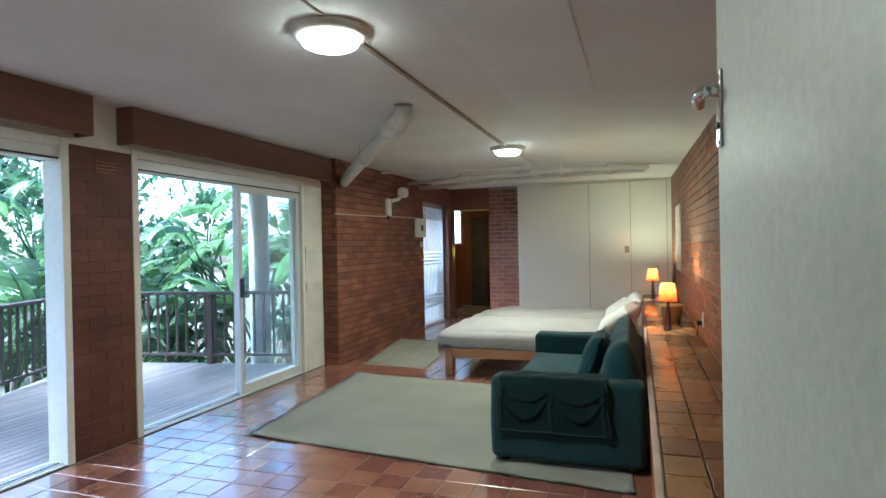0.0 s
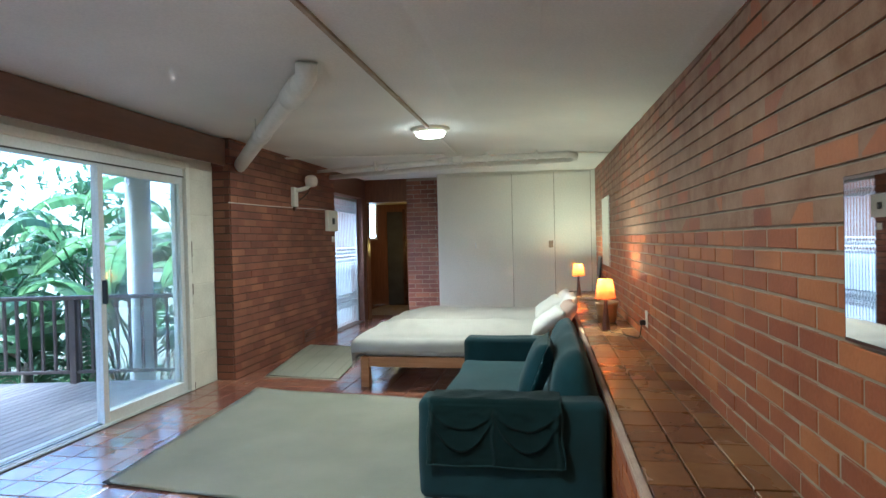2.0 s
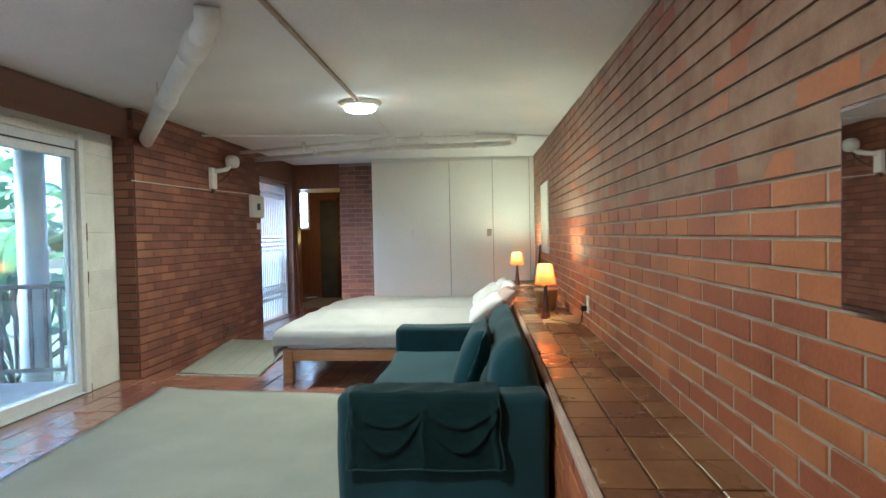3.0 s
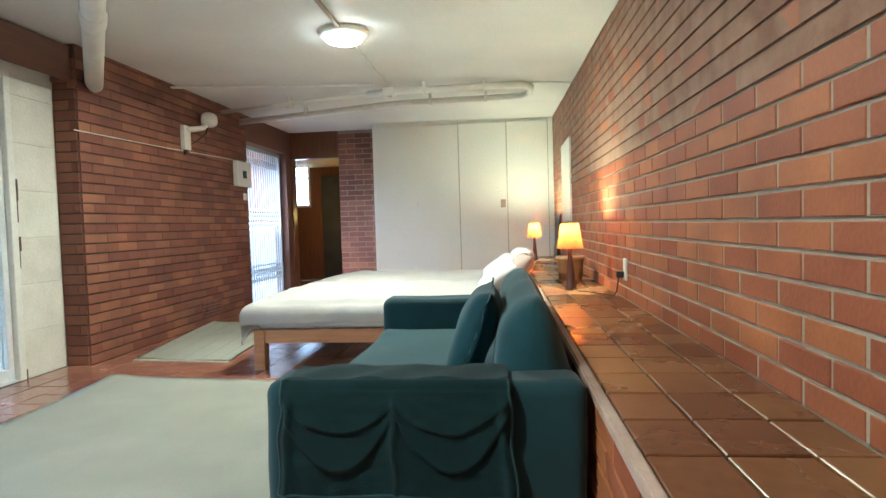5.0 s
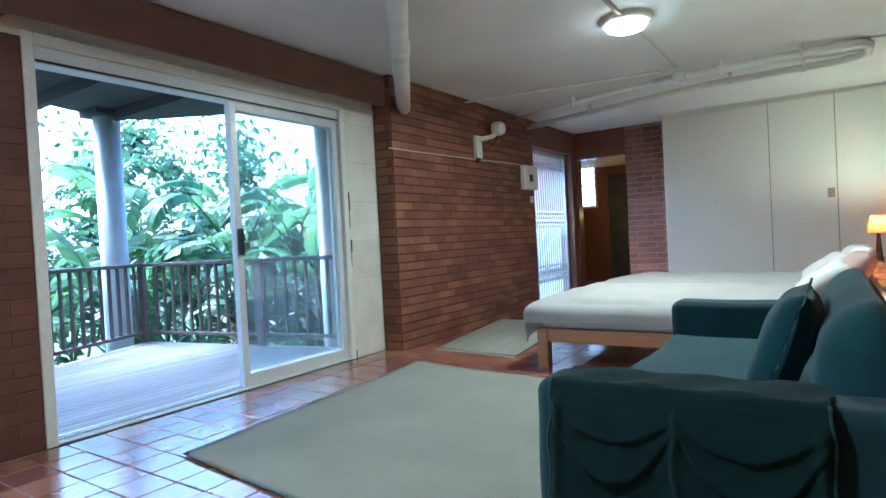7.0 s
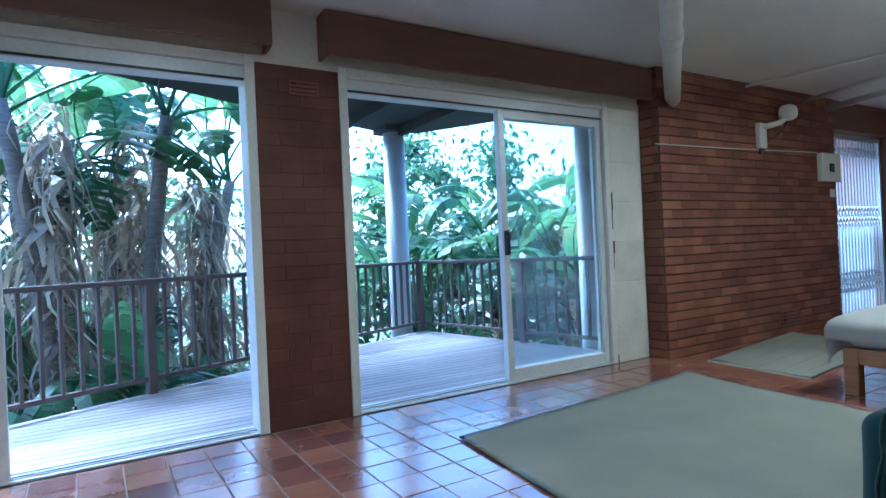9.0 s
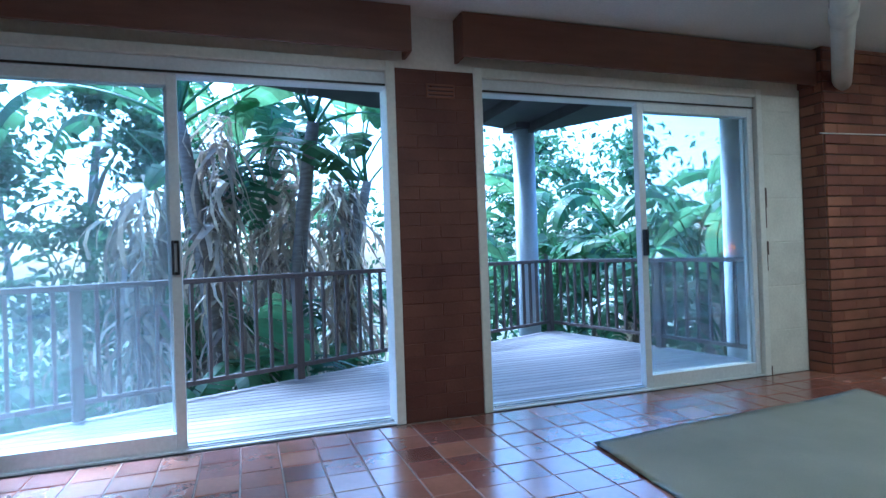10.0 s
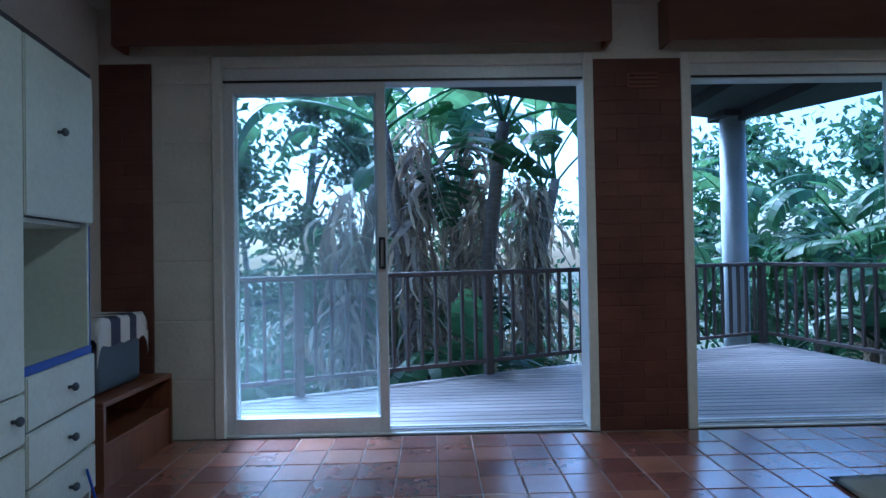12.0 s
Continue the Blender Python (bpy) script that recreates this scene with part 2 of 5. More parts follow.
def soft(bm, x0, x1, y0, y1, z0, z1, r, n=7, wob=0.0, seed=0.0, freq=4.0):
    """A rounded box with a fine grid, its surface gently uneven."""
    c = Vector(((x0 + x1) / 2, (y0 + y1) / 2, (z0 + z1) / 2))
    h = Vector((x1 - x0, y1 - y0, z1 - z0)) / 2
    r = min(r, *h)

    def ticks(a):
        inner = [(-a + r) + (2 * a - 2 * r) * i / n for i in range(n + 1)] if a > r + 1e-5 else [0.0]
        ends = [a - r * (1 - math.tan(q * math.pi / 16)) for q in (1, 2, 3, 4)]
        return sorted(set([-e for e in ends] + inner + ends))

    for ax in range(3):
        u, v = [i for i in range(3) if i != ax]
        tu, tv = ticks(h[u]), ticks(h[v])
        for sgn in (-1, 1):
            grid = []
            for a in tu:
                row = []
                for b in tv:
                    p = Vector((0, 0, 0))
                    p[ax], p[u], p[v] = sgn * h[ax], a, b
                    inner = Vector([max(-(h[i] - r), min(h[i] - r, p[i])) for i in range(3)])
                    d = p - inner
                    p = inner + d.normalized() * r if d.length > 1e-6 else p
                    nrm = d.normalized() if d.length > 1e-6 else Vector((0, 0, 1))
                    if wob:
                        p = p + nrm * wob * noise.noise((p + c) * freq + Vector((seed, seed * 2, 0)))
                    row.append(bm.verts.new(p + c))
                grid.append(row)
            flip = (sgn > 0) == (ax != 1)
            for i in range(len(tu) - 1):
                for j in range(len(tv) - 1):
                    q = [grid[i][j], grid[i + 1][j], grid[i + 1][j + 1], grid[i][j + 1]]
                    bm.faces.new(q if flip else q[::-1])
    bmesh.ops.remove_doubles(bm, verts=bm.verts, dist=1e-4)
    return bm


def softbox(*a, **k):
    return soft(bmesh.new(), *a, **k)


def lathe(bm, prof, seg=24, centre=(0, 0), cap=True):
    """Rings (radius, z) turned round an upright axis."""
    rings = [[bm.verts.new((centre[0] + r * math.cos(2 * math.pi * i / seg), centre[1] + r * math.sin(2 * math.pi * i / seg), z)) for i in range(seg)] for r, z in prof]
    for a, b in zip(rings, rings[1:]):
        for i in range(seg):
            bm.faces.new((a[i], a[(i + 1) % seg], b[(i + 1) % seg], b[i]))
    if cap:
        bm.faces.new(rings[0][::-1])
        bm.faces.new(rings[-1])
    return bm


def tube(bm, pts, radii, seg=10, cap=True):
    """A pipe through points."""
    pts = [Vector(p) for p in pts]
    radii = radii if isinstance(radii, (list, tuple)) else [radii] * len(pts)
    rings, side = [], None
    for i, p in enumerate(pts):
        d = (pts[min(i + 1, len(pts) - 1)] - pts[max(i - 1, 0)]).normalized()
        if side is None:
            side = d.orthogonal().normalized()
        side = (side - d * side.dot(d)).normalized()
        up = d.cross(side)
        rings.append([bm.verts.new(p + (side * math.cos(2 * math.pi * j / seg) + up * math.sin(2 * math.pi * j / seg)) * radii[i]) for j in range(seg)])
    for a, b in zip(rings, rings[1:]):
        for j in range(seg):
            bm.faces.new((a[j], a[(j + 1) % seg], b[(j + 1) % seg], b[j]))
    if cap:
        bm.faces.new(rings[0][::-1])
        bm.faces.new(rings[-1])
    return bm


# ---- room ----
LX, RX, DX = -2.82, 1.07, -3.0
YS, YN = -0.12, 9.8


def cz(x, y):
    """The ceiling's height: it dips towards the ledge wall."""
    a, b = 2.405 + 0.004 * y, 2.15 + 0.027 * y
    s = max(0.0, min(1.0, (x + 0.3) / 1.37))
    return a + (b - a) * s


bm = bmesh.new()
bx(bm, -3.2, RX + 0.2, -1.2, 13.0, -0.15, -0.001)
structure("floor", bm, M["grout"])

bm = bmesh.new()
NX, NY = 14, 24
xs = [-3.3 + (RX + 0.25 + 3.3) * i / NX for i in range(NX + 1)]
ys = [-1.2 + 14.2 * j / NY for j in range(NY + 1)]
for dz in (0, 0.14):
    g = [[bm.verts.new((x, y, cz(x, y) + dz)) for y in ys] for x in xs]
    for i in range(NX):
        for j in range(NY):
            q = (g[i][j], g[i][j + 1], g[i + 1][j + 1], g[i + 1][j])
            bm.faces.new(q if dz == 0 else q[::-1])
ceiling = structure("ceiling", bm, M["ceiling"])
for x in (-0.235, 0.285):
    bm = bmesh.new()
    for j in range(7):
        y0, y1 = 0.9 + j * 0.37, 1.27 + j * 0.37
        bx(bm, x - 0.006, x + 0.006, y0, y1, cz(x, y0) - 0.002, cz(x, y0) + 0.012)
    structure("ceiling_batten", bm, M["ceiling"])

wall_e = structure("wall_east", box(RX, RX + 0.2, -0.12, 13.0, 0.0, 2.7), M["mortar"])
wall_w = structure("wall_west", box(LX - 0.35, LX, 5.86, 8.76, 0.0, 2.7), M["mortar_dark"])
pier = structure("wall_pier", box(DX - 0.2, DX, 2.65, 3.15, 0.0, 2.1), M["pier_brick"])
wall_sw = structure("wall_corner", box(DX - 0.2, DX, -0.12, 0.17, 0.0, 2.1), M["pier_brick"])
structure("wall_upper", box(DX - 0.2, DX - 0.002, -0.12, 5.86, 2.135, 2.7), M["trim_wall"])
structure("wall_pier_cap", box(DX - 0.2, DX - 0.001, 2.65, 3.15, 2.1, 2.135), M["trim_wall"])
structure("wall_corner_cap", box(DX - 0.2, DX - 0.001, -0.12, 0.505, 2.1, 2.135), M["trim_wall"])
structure("wall_block_cap", box(DX - 0.2, DX - 0.001, 5.465, 5.86, 2.1, 2.135), M["trim_wall"])
structure("wall_south", box(-3.2, 0.05, -0.3, -0.12, 0.0, 2.7), M["trim_wall"])
structure("wall_south_end", box(0.99, RX + 0.2, -0.3, -0.12, 0.0, 2.7), M["trim_wall"])
structure("wall_porch", box(-0.6, RX + 0.2, -1.3, -1.2, 0.0, 2.7), M["trim_wall"])
structure("wall_porch_side", box(-0.7, -0.6, -1.3, -0.3, 0.0, 2.7), M["trim_wall"])
structure("wall_porch_end", box(RX + 0.1, RX + 0.2, -1.2, -0.3, 0.0, 2.7), M["trim_wall"])
for y0, y1 in ((0.17, 0.505), (5.465, 5.86)):
    z = 0.0
    blocks = structure("wall_blocks", box(DX - 0.2, DX - 0.004, y0, y1, 0.0, 2.1), M["block"])
    while z < 2.09:
        h = min(0.33, 2.1 - z)
        part("block", box(DX - 0.01, DX, y0 + 0.002, y1 - 0.002, z + 0.002, z + h - 0.003, 0.003), M["block"], blocks)
        z += 0.33
for z0, z1, wide_ in ((1.25, 1.40, 0.022), (1.10, 1.27, 0.014), (0.90, 1.0, 0.024), (0.78, 0.9, 0.012), (0.0, 0.07, 0.016)):
    structure("paint_chip", box(DX - 0.01, DX + 0.0015, 5.468, 5.47 + wide_, z0, z1, 0.0006), M["mortar_dark"])

# gate opening, far wall and passage
structure("wall_gate_head", box(LX - 0.35, LX, 8.76, 10.12, 2.12, 2.7), M["pelmet"])
wall_n = structure("wall_north", box(-2.07, -1.43, 10.3, 10.48, 0.0, 2.7), M["mortar"])
structure("wall_north_head", box(-3.17, -2.07, 10.3, 10.48, 2.05, 2.7), M["brown_wood"])
structure("wall_north_edge", box(-3.17, LX + 0.02, 10.3, 10.48, 0.0, 2.05), M["brown_wood"])
structure("passage_wall", box(-3.8, -1.9, 12.6, 12.7, 0.0, 2.7), M["brown_wood"])
structure("passage_side", box(-3.8, -3.7, 10.48, 12.6, 0.0, 2.7), M["brown_wood"])
structure("passage_side", box(-2.0, -1.9, 10.48, 12.6, 0.0, 2.7), M["brown_wood"])
structure("passage_front", box(-3.7, -3.17, 10.35, 10.48, 0.0, 2.7), M["brown_wood"])
structure("passage_floor", box(-3.8, -3.2, 10.35, 12.6, -0.15, -0.001), M["floor_tile"])
structure("passage_ceiling", box(-3.7, -2.0, 10.48, 12.6, 2.16, 2.26), M["yellow_plaster"])
# Flat dark panel; the doorway's unlit depth is put into its colour.
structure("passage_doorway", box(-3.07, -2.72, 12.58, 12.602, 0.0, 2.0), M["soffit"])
structure("passage_door_edge", box(-2.72, -2.66, 12.56, 12.602, 0.0, 2.05), M["dark_wood"])
win = tagged(new("window_1"), kind="structure")
win.location = (-3.45, 12.58, 1.83)
part("window_frame", bx(bx(bx(bx(bmesh.new(), -0.16, 0.16, -0.03, 0.01, 0.38, 0.42), -0.16, 0.16, -0.03, 0.01, -0.42, -0.38), -0.16, -0.13, -0.03, 0.01, -0.38, 0.38), 0.13, 0.16, -0.03, 0.01, -0.38, 0.38), M["white"], win)
M["daylight"] = glow("pane_daylight", (0.85, 0.93, 1.0), 1.1)
part("pane", box(-0.13, 0.13, -0.012, 0.004, -0.38, 0.38), M["daylight"], win)
for z in (-0.25, -0.13, 0.0, 0.13, 0.25):
    part("glazing_bar", box(-0.13, 0.13, -0.026, -0.014, z - 0.008, z + 0.008), M["rail"], win)
for x in (-0.065, 0.0, 0.065):
    part("glazing_bar", box(x - 0.006, x + 0.006, -0.034, -0.027, -0.38, 0.38), M["rail"], win)

# ledge
ledge = structure("ledge", box(0.592, RX, 0.0, YN, 0.0, 0.508), M["mortar"])
structure("ledge_nosing", box(0.572, 0.604, 0.0, YN, 0.49, 0.525, 0.006, 2), M["nosing"])

# pelmets
for y0, y1 in ((0.03, 2.72), (3.03, 5.86)):
    p = thing("pelmet", (DX, (y0 + y1) / 2, 2.15), "brown varnished board pelmet box above the sliding door", "pelmet", "pelmets over the doors")
    h = (y1 - y0) / 2
    part("front_board", box(0.13, 0.152, -h, h, 0, 0.262, 0.003), M["pelmet"], p)
    part("end_board", box(0, 0.13, -h, -h + 0.02, 0, 0.262), M["pelmet"], p)
    part("end_board", box(0, 0.13, h - 0.02, h, 0, 0.262), M["pelmet"], p)
    part("top_board", box(0, 0.13, -h + 0.02, h - 0.02, 0.24, 0.262), M["pelmet"], p)


# ---- sliding doors ----
def sliding_door(name, y0, y1, mid, glass_left):
    d = tagged(new(name), kind="structure", label="white aluminium sliding glass door standing half open")
    d.location = (DX, (y0 + y1) / 2, 0)
    a, b, m_ = y0 - (y0 + y1) / 2, y1 - (y0 + y1) / 2, mid - (y0 + y1) / 2
    t = 0.055
    part("jamb", box(-0.16, 0.012, a, a + t, 0, 2.135, 0.004), M["white"], d, "white painted timber jamb")
    part("jamb", box(-0.16, 0.012, b - t, b, 0, 2.135, 0.004), M["white"], d, "white painted timber jamb")
    part("head", box(-0.16, 0.010, a + t, b - t, 2.075, 2.135, 0.004), M["white"], d, "white painted timber head")
    part("head_track", box(-0.13, -0.02, a + t, b - t, 1.985, 2.075, 0.003), M["alu"], d)
    part("head_lip", box(-0.02, -0.012, a + t, b - t, 1.992, 2.004), M["black"], d)
    part("sill_track", box(-0.15, 0.0, a + t, b - t, -0.006, 0.012), M["alu"], d)
    for x in (-0.115, -0.035):
        part("sill_rail", box(x, x + 0.006, a + t, b - t, 0.012, 0.020), M["alu"], d)
    part("sill_seal", box(-0.080, -0.062, a + t, b - t, 0.012, 0.015), M["black"], d)
    # Black strip puts the shade of the gap before the track into colour.
    part("sill_gap_shade", box(0.001, 0.012, a, b, -0.004, 0.0045), M["black"], d)

    def panel(pname, p0, p1, x, handle_side):
        s = 0.052
        g = bmesh.new()
        for q in ((p0, p0 + s, 0.02, 1.99), (p1 - s, p1, 0.02, 1.99)):
            bx(g, x, x + 0.034, q[0], q[1], q[2], q[3], 0.003)
        bx(g, x, x + 0.034, p0 + s, p1 - s, 0.02, 0.10, 0.003)
        bx(g, x, x + 0.034, p0 + s, p1 - s, 1.93, 1.99, 0.003)
        pn = part(pname, g, M["alu"], d)
        gl = part("pane", box(x + 0.014, x + 0.020, p0 + s - 0.004, p1 - s + 0.004, 0.096, 1.934), M["glass"], pn)
        gl.visible_shadow = False
        if handle_side:
            hy = p0 + 0.004 if handle_side < 0 else p1 - 0.048
            g = bmesh.new()
            bx(g, x + 0.034, x + 0.075, hy + 0.004, hy + 0.014, 0.93, 1.11, 0.003)
            bx(g, x + 0.034, x + 0.060, hy + 0.030, hy + 0.040, 0.93, 1.11, 0.003)
            bx(g, x + 0.034, x + 0.060, hy + 0.014, hy + 0.030, 0.93, 0.945)
            bx(g, x + 0.034, x + 0.060, hy + 0.014, hy + 0.030, 1.095, 1.11)
            part("handle", g, M["black"], pn, "black door pull")

    if glass_left:
        panel("sliding_panel", a + t, m_, -0.06, 1)
        panel("fixed_panel", a + t, m_ - 0.02, -0.11, 0)
    else:
        panel("sliding_panel", m_, b - t, -0.06, -1)
        panel("fixed_panel", m_ + 0.02, b - t, -0.11, 0)
    return d


sliding_door("door_1", 0.505, 2.65, 1.47, True)
sliding_door("door_2", 3.15, 5.465, 4.375, False)

# ---- retractable gate ----
gate = thing("trellis_gate", (LX - 0.12, 9.44, 0), "white steel trellis security gate closed in the doorway", "gate")
part("gate_frame", bx(bx(bx(bmesh.new(), -0.02, 0.02, -0.68, -0.64, 0, 2.1), -0.02, 0.02, 0.64, 0.68, 0, 2.1), -0.02, 0.02, -0.64, 0.64, 2.06, 2.1), M["gate"], gate)
for i in range(17):
    y = -0.60 + i * 0.075
    part("bar", box(-0.008, 0.008, y - 0.006, y + 0.006, 0.02, 2.06), M["gate"], gate)
for z in (0.3, 0.42, 1.05, 1.17, 1.85):
    for i in range(16):
        y = -0.60 + i * 0.075
        g = bmesh.new()
        tube(g, ((0.012, y, z), (0.012, y + 0.075, z + 0.11)), 0.008, 4)
        tube(g, ((0.018, y, z + 0.11), (0.018, y + 0.075, z)), 0.008, 4)
        part("lattice", g, M["gate"], gate)
for y0, y1 in ((0.505, 2.65), (3.15, 5.465)):
    structure("door_sill", box(DX - 0.2, DX, y0, y1, -0.001, 0.003), M["alu"])
# Added pale cloth and rod stand in for the bright outdoors behind the gate.
sheer = thing("sheer_curtain", (LX - 0.2, 9.44, 0.04), "added pale cloth screen for the bright outdoors behind the trellis gate", "curtain")
g = bmesh.new()
cols = []
for i in range(91):
    y = -0.66 + 1.32 * i / 90
    cols.append([g.verts.new((0.012 * math.sin(i * 0.9) + 0.006 * math.sin(i * 2.3), y, z)) for z in (0, 0.35, 0.7, 1.0)])
for a, b in zip(cols, cols[1:]):
    for k_ in range(3):
        g.faces.new((a[k_], b[k_], b[k_ + 1], a[k_ + 1]))
M["sheer"] = leafy("sheer_cloth", (0.55, 0.60, 0.62), (0.50, 0.55, 0.58), 0.5, 0.0)
part("cloth", g, M["sheer"], sheer, smooth=True)
part("curtain_rod", tube(bmesh.new(), ((0, -0.66, 1.01), (0, 0.66, 1.01)), 0.016, 8), M["white"], sheer)
structure("wall_gate_side", box(LX - 0.35, LX, 10.12, 10.3, 0.0, 2.7), M["pelmet"])
structure("threshold", box(LX - 0.35, LX, 8.76, 10.12, -0.001, 0.01), M["grout"])

# ---- built-in cupboards ----
structure("cupboard_frame", box(-1.44, RX - 0.002, YN + 0.026, YN + 0.6, 0, 2.5), M["cupboard"])
structure("cupboard_edge", box(0.995, RX - 0.002, YN - 0.002, YN + 0.026, 0.526, 2.5), M["cupboard"])
for x0, x1, hx_ in ((-1.43, -0.23, -0.82), (-0.23, 0.43, 0.37), (0.43, 0.99, None)):
    w, mid_x = x1 - x0, (x0 + x1) / 2
    wide = "wide" if w > 1 else "tall"
    c = thing("cupboard_door_unit", (mid_x, YN, 0.02), wide + " cream painted cupboard door behind the bed", "cupboard", "built-in cupboards")
    part("door", box(-w / 2 + 0.005, w / 2 - 0.005, 0, 0.022, 0, 2.36, 0.004), M["cupboard"], c)
    # Strip coloured as the shaded gap beside the door.
    part("frame_strip", box(w / 2 - 0.0045, w / 2 + 0.0045, 0.004, 0.024, 0, 2.37), M["seam"], c)
    if hx_ is None:
        continue
    u = hx_ - mid_x
    g = bx(bmesh.new(), u - 0.035, u + 0.035, -0.006, 0, 1.19, 1.30, 0.002)
    plate = part("handle_plate", g, M["cupboard"] if w > 1 else M["mortar"], c, "painted pull plate")
    part("handle", bx(bmesh.new(), u - 0.008, u + 0.008, -0.030, -0.006, 1.20, 1.29, 0.004), M["alu"] if w > 1 else M["mortar"], plate)

# ---- entry door leaf ----
ex, ey, hx, hy = 0.688, 1.16, 0.80, 0.0
ang = math.degrees(math.atan2(ey - hy, ex - hx))
leafd = thing("entry_door", (hx, hy, 0.54), "white painted door leaf standing open into the room", "door", turn=ang)
L = math.hypot(ex - hx, ey - hy)
part("door_panel", box(0, L, -0.04, 0, 0, 1.58, 0.003), M["door"], leafd)
HX = L - 0.030
for sy, y0 in ((1, 0.0), (-1, -0.04)):
    g = bmesh.new()
    soft(g, HX - 0.017, HX + 0.017, min(y0, y0 + 0.006 * sy), max(y0, y0 + 0.006 * sy), 1.03, 1.187, 0.003, 2)
    plate = part("handle_plate", g, M["chrome"], leafd, "chrome back plate", True)
    g = tube(bmesh.new(), ((HX, y0, 1.145), (HX, y0 + 0.018 * sy, 1.145), (HX, y0 + 0.032 * sy, 1.145)), (0.014, 0.010, 0.010), 14)
    tube(g, ((HX - 0.012, y0 + 0.032 * sy, 1.145), (HX + 0.02, y0 + 0.038 * sy, 1.141), (HX + 0.036, y0 + 0.036 * sy, 1.133), (HX + 0.050, y0 + 0.030 * sy, 1.127)), (0.011, 0.013, 0.013, 0.010), 14)
    part("lever", g, M["chrome"], plate, "chrome lever", True)
    part("keyhole", tube(bmesh.new(), ((HX, y0, 1.075), (HX, y0 + 0.009 * sy, 1.075)), (0.007, 0.007), 10), M["black"], plate)
    for z in (1.042, 1.175):
        part("screw", tube(bmesh.new(), ((HX, y0, z), (HX, y0 + 0.008 * sy, z)), (0.004, 0.004), 8), M["chrome"], plate)
for z in (0.2, 1.35):
    part("hinge", tube(bmesh.new(), ((0, 0.004, z), (0, 0.004, z + 0.08)), 0.008, 8), M["chrome"], leafd)

# ---- mirrors and wall pieces ----
m1 = thing("wall_mirror", (RX - 0.012, 1.95, 1.07), "mirror in a thin dark frame on the brick wall", "mirror", turn=1.5)
part("mirror_frame", box(-0.016, 0, -0.225, 0.225, 0, 0.42, 0.003), M["dark_wood"], m1)
part("mirror_glass", box(-0.019, -0.0155, -0.213, 0.213, 0.012, 0.408), M["mirror"], m1)
m2 = thing("wall_mirror", (RX - 0.006, 8.25, 0.99), "tall narrow frameless mirror on the brick wall above the ledge", "mirror")
part("backing_board", box(-0.012, 0, -0.42, 0.42, 0, 0.88, 0.003), M["white"], m2)
part("mirror_glass", box(-0.016, -0.0125, -0.415, 0.415, 0.005, 0.875), M["mirror"], m2)
pic = thing("leaning_picture", (1.0, 9.1, 0.528), "slim dark framed picture leaning on the wall", "picture", turn=0)
pic.matrix_basis = pose(0.99, 9.1, 0.528, 0, 6, 0)
part("picture_frame", box(0, 0.02, -0.2, 0.2, 0, 0.56, 0.003), M["black"], pic)
part("picture_sheet", box(-0.003, 0.001, -0.18, 0.18, 0.02, 0.54), M["case"], pic)


def socket(x, y, z, s):
    k_ = thing("wall_socket", (x, y, z), "white plastic wall socket plate", "socket", "wall sockets")
    part("plate", softbox(-0.012 if s < 0 else 0, 0 if s < 0 else 0.012, -0.04, 0.04, -0.065, 0.065, 0.005, 2), M["white"], k_, smooth=True)
    part("switch", box(0.0 + 0.012 * s - 0.003, 0.012 * s + 0.003, -0.012, 0.012, 0.02, 0.04, 0.001), M["white"], k_)
    return k_


socket(RX - 0.008, 5.28, 0.70, -1)
socket(RX - 0.008, 8.95, 0.66, -1)
plug = thing("plug_and_cord", (RX - 0.02, 5.30, 0.67), "black plug with a cord running along the ledge to the lamp", "plug")
part("plug_body", softbox(-0.045, 0.0, -0.018, 0.018, -0.02, 0.02, 0.008, 2), M["black"], plug, smooth=True)
part("cord", tube(bmesh.new(), ((-0.03, 0, -0.02), (-0.04, 0.01, -0.10), (-0.05, 0.05, -0.136), (-0.10, 0.18, -0.138), (-0.16, 0.30, -0.138), (-0.22, 0.36, -0.138), (-0.235, 0.5, -0.138)), 0.004, 6), M["black"], plug)

fuse = thing("fuse_box", (LX + 0.008, 8.56, 1.53), "cream plastic fuse box on the brick wall by the gate", "fuse box")
part("cover", softbox(0, 0.06, -0.19, 0.19, 0, 0.30, 0.012, 3), M["white"], fuse, smooth=True)
part("window", box(0.058, 0.064, -0.05, 0.05, 0.10, 0.19, 0.002), M["black"], fuse)
part("breaker", box(0.063, 0.072, -0.02, 0.02, 0.12, 0.17, 0.002), M["case"], fuse)
sw = thing("light_switch", (LX + 0.008, 8.66, 1.37), "small white light switch below the fuse box", "switch")
part("plate", softbox(0, 0.012, -0.05, 0.05, 0, 0.085, 0.005, 2), M["white"], sw, smooth=True)
part("rocker", box(0.011, 0.016, -0.012, 0.012, 0.02, 0.06, 0.001), M["white"], sw)

wl = thing("wall_spotlight", (LX + 0.008, 7.32, 1.82), "cream wall spotlight on an elbow bracket with a white head", "wall light")
g = softbox(0, 0.05, -0.06, 0.06, 0.0, 0.24, 0.01, 3)
part("bracket", g, M["pipe"], wl, smooth=True)
part("arm", tube(bmesh.new(), ((0.03, 0.0, 0.20), (0.06, 0.10, 0.22), (0.09, 0.22, 0.25), (0.11, 0.28, 0.30)), 0.028, 10), M["pipe"], wl, smooth=True)
part("lamp_head", softbox(0.05, 0.2, 0.22, 0.38, 0.27, 0.42, 0.06, 3), M["white"], wl, "white lamp head", True)
part("clamp", box(0.01, 0.04, -0.03, 0.03, -0.05, 0.0, 0.004), M["dark_wood"], wl)
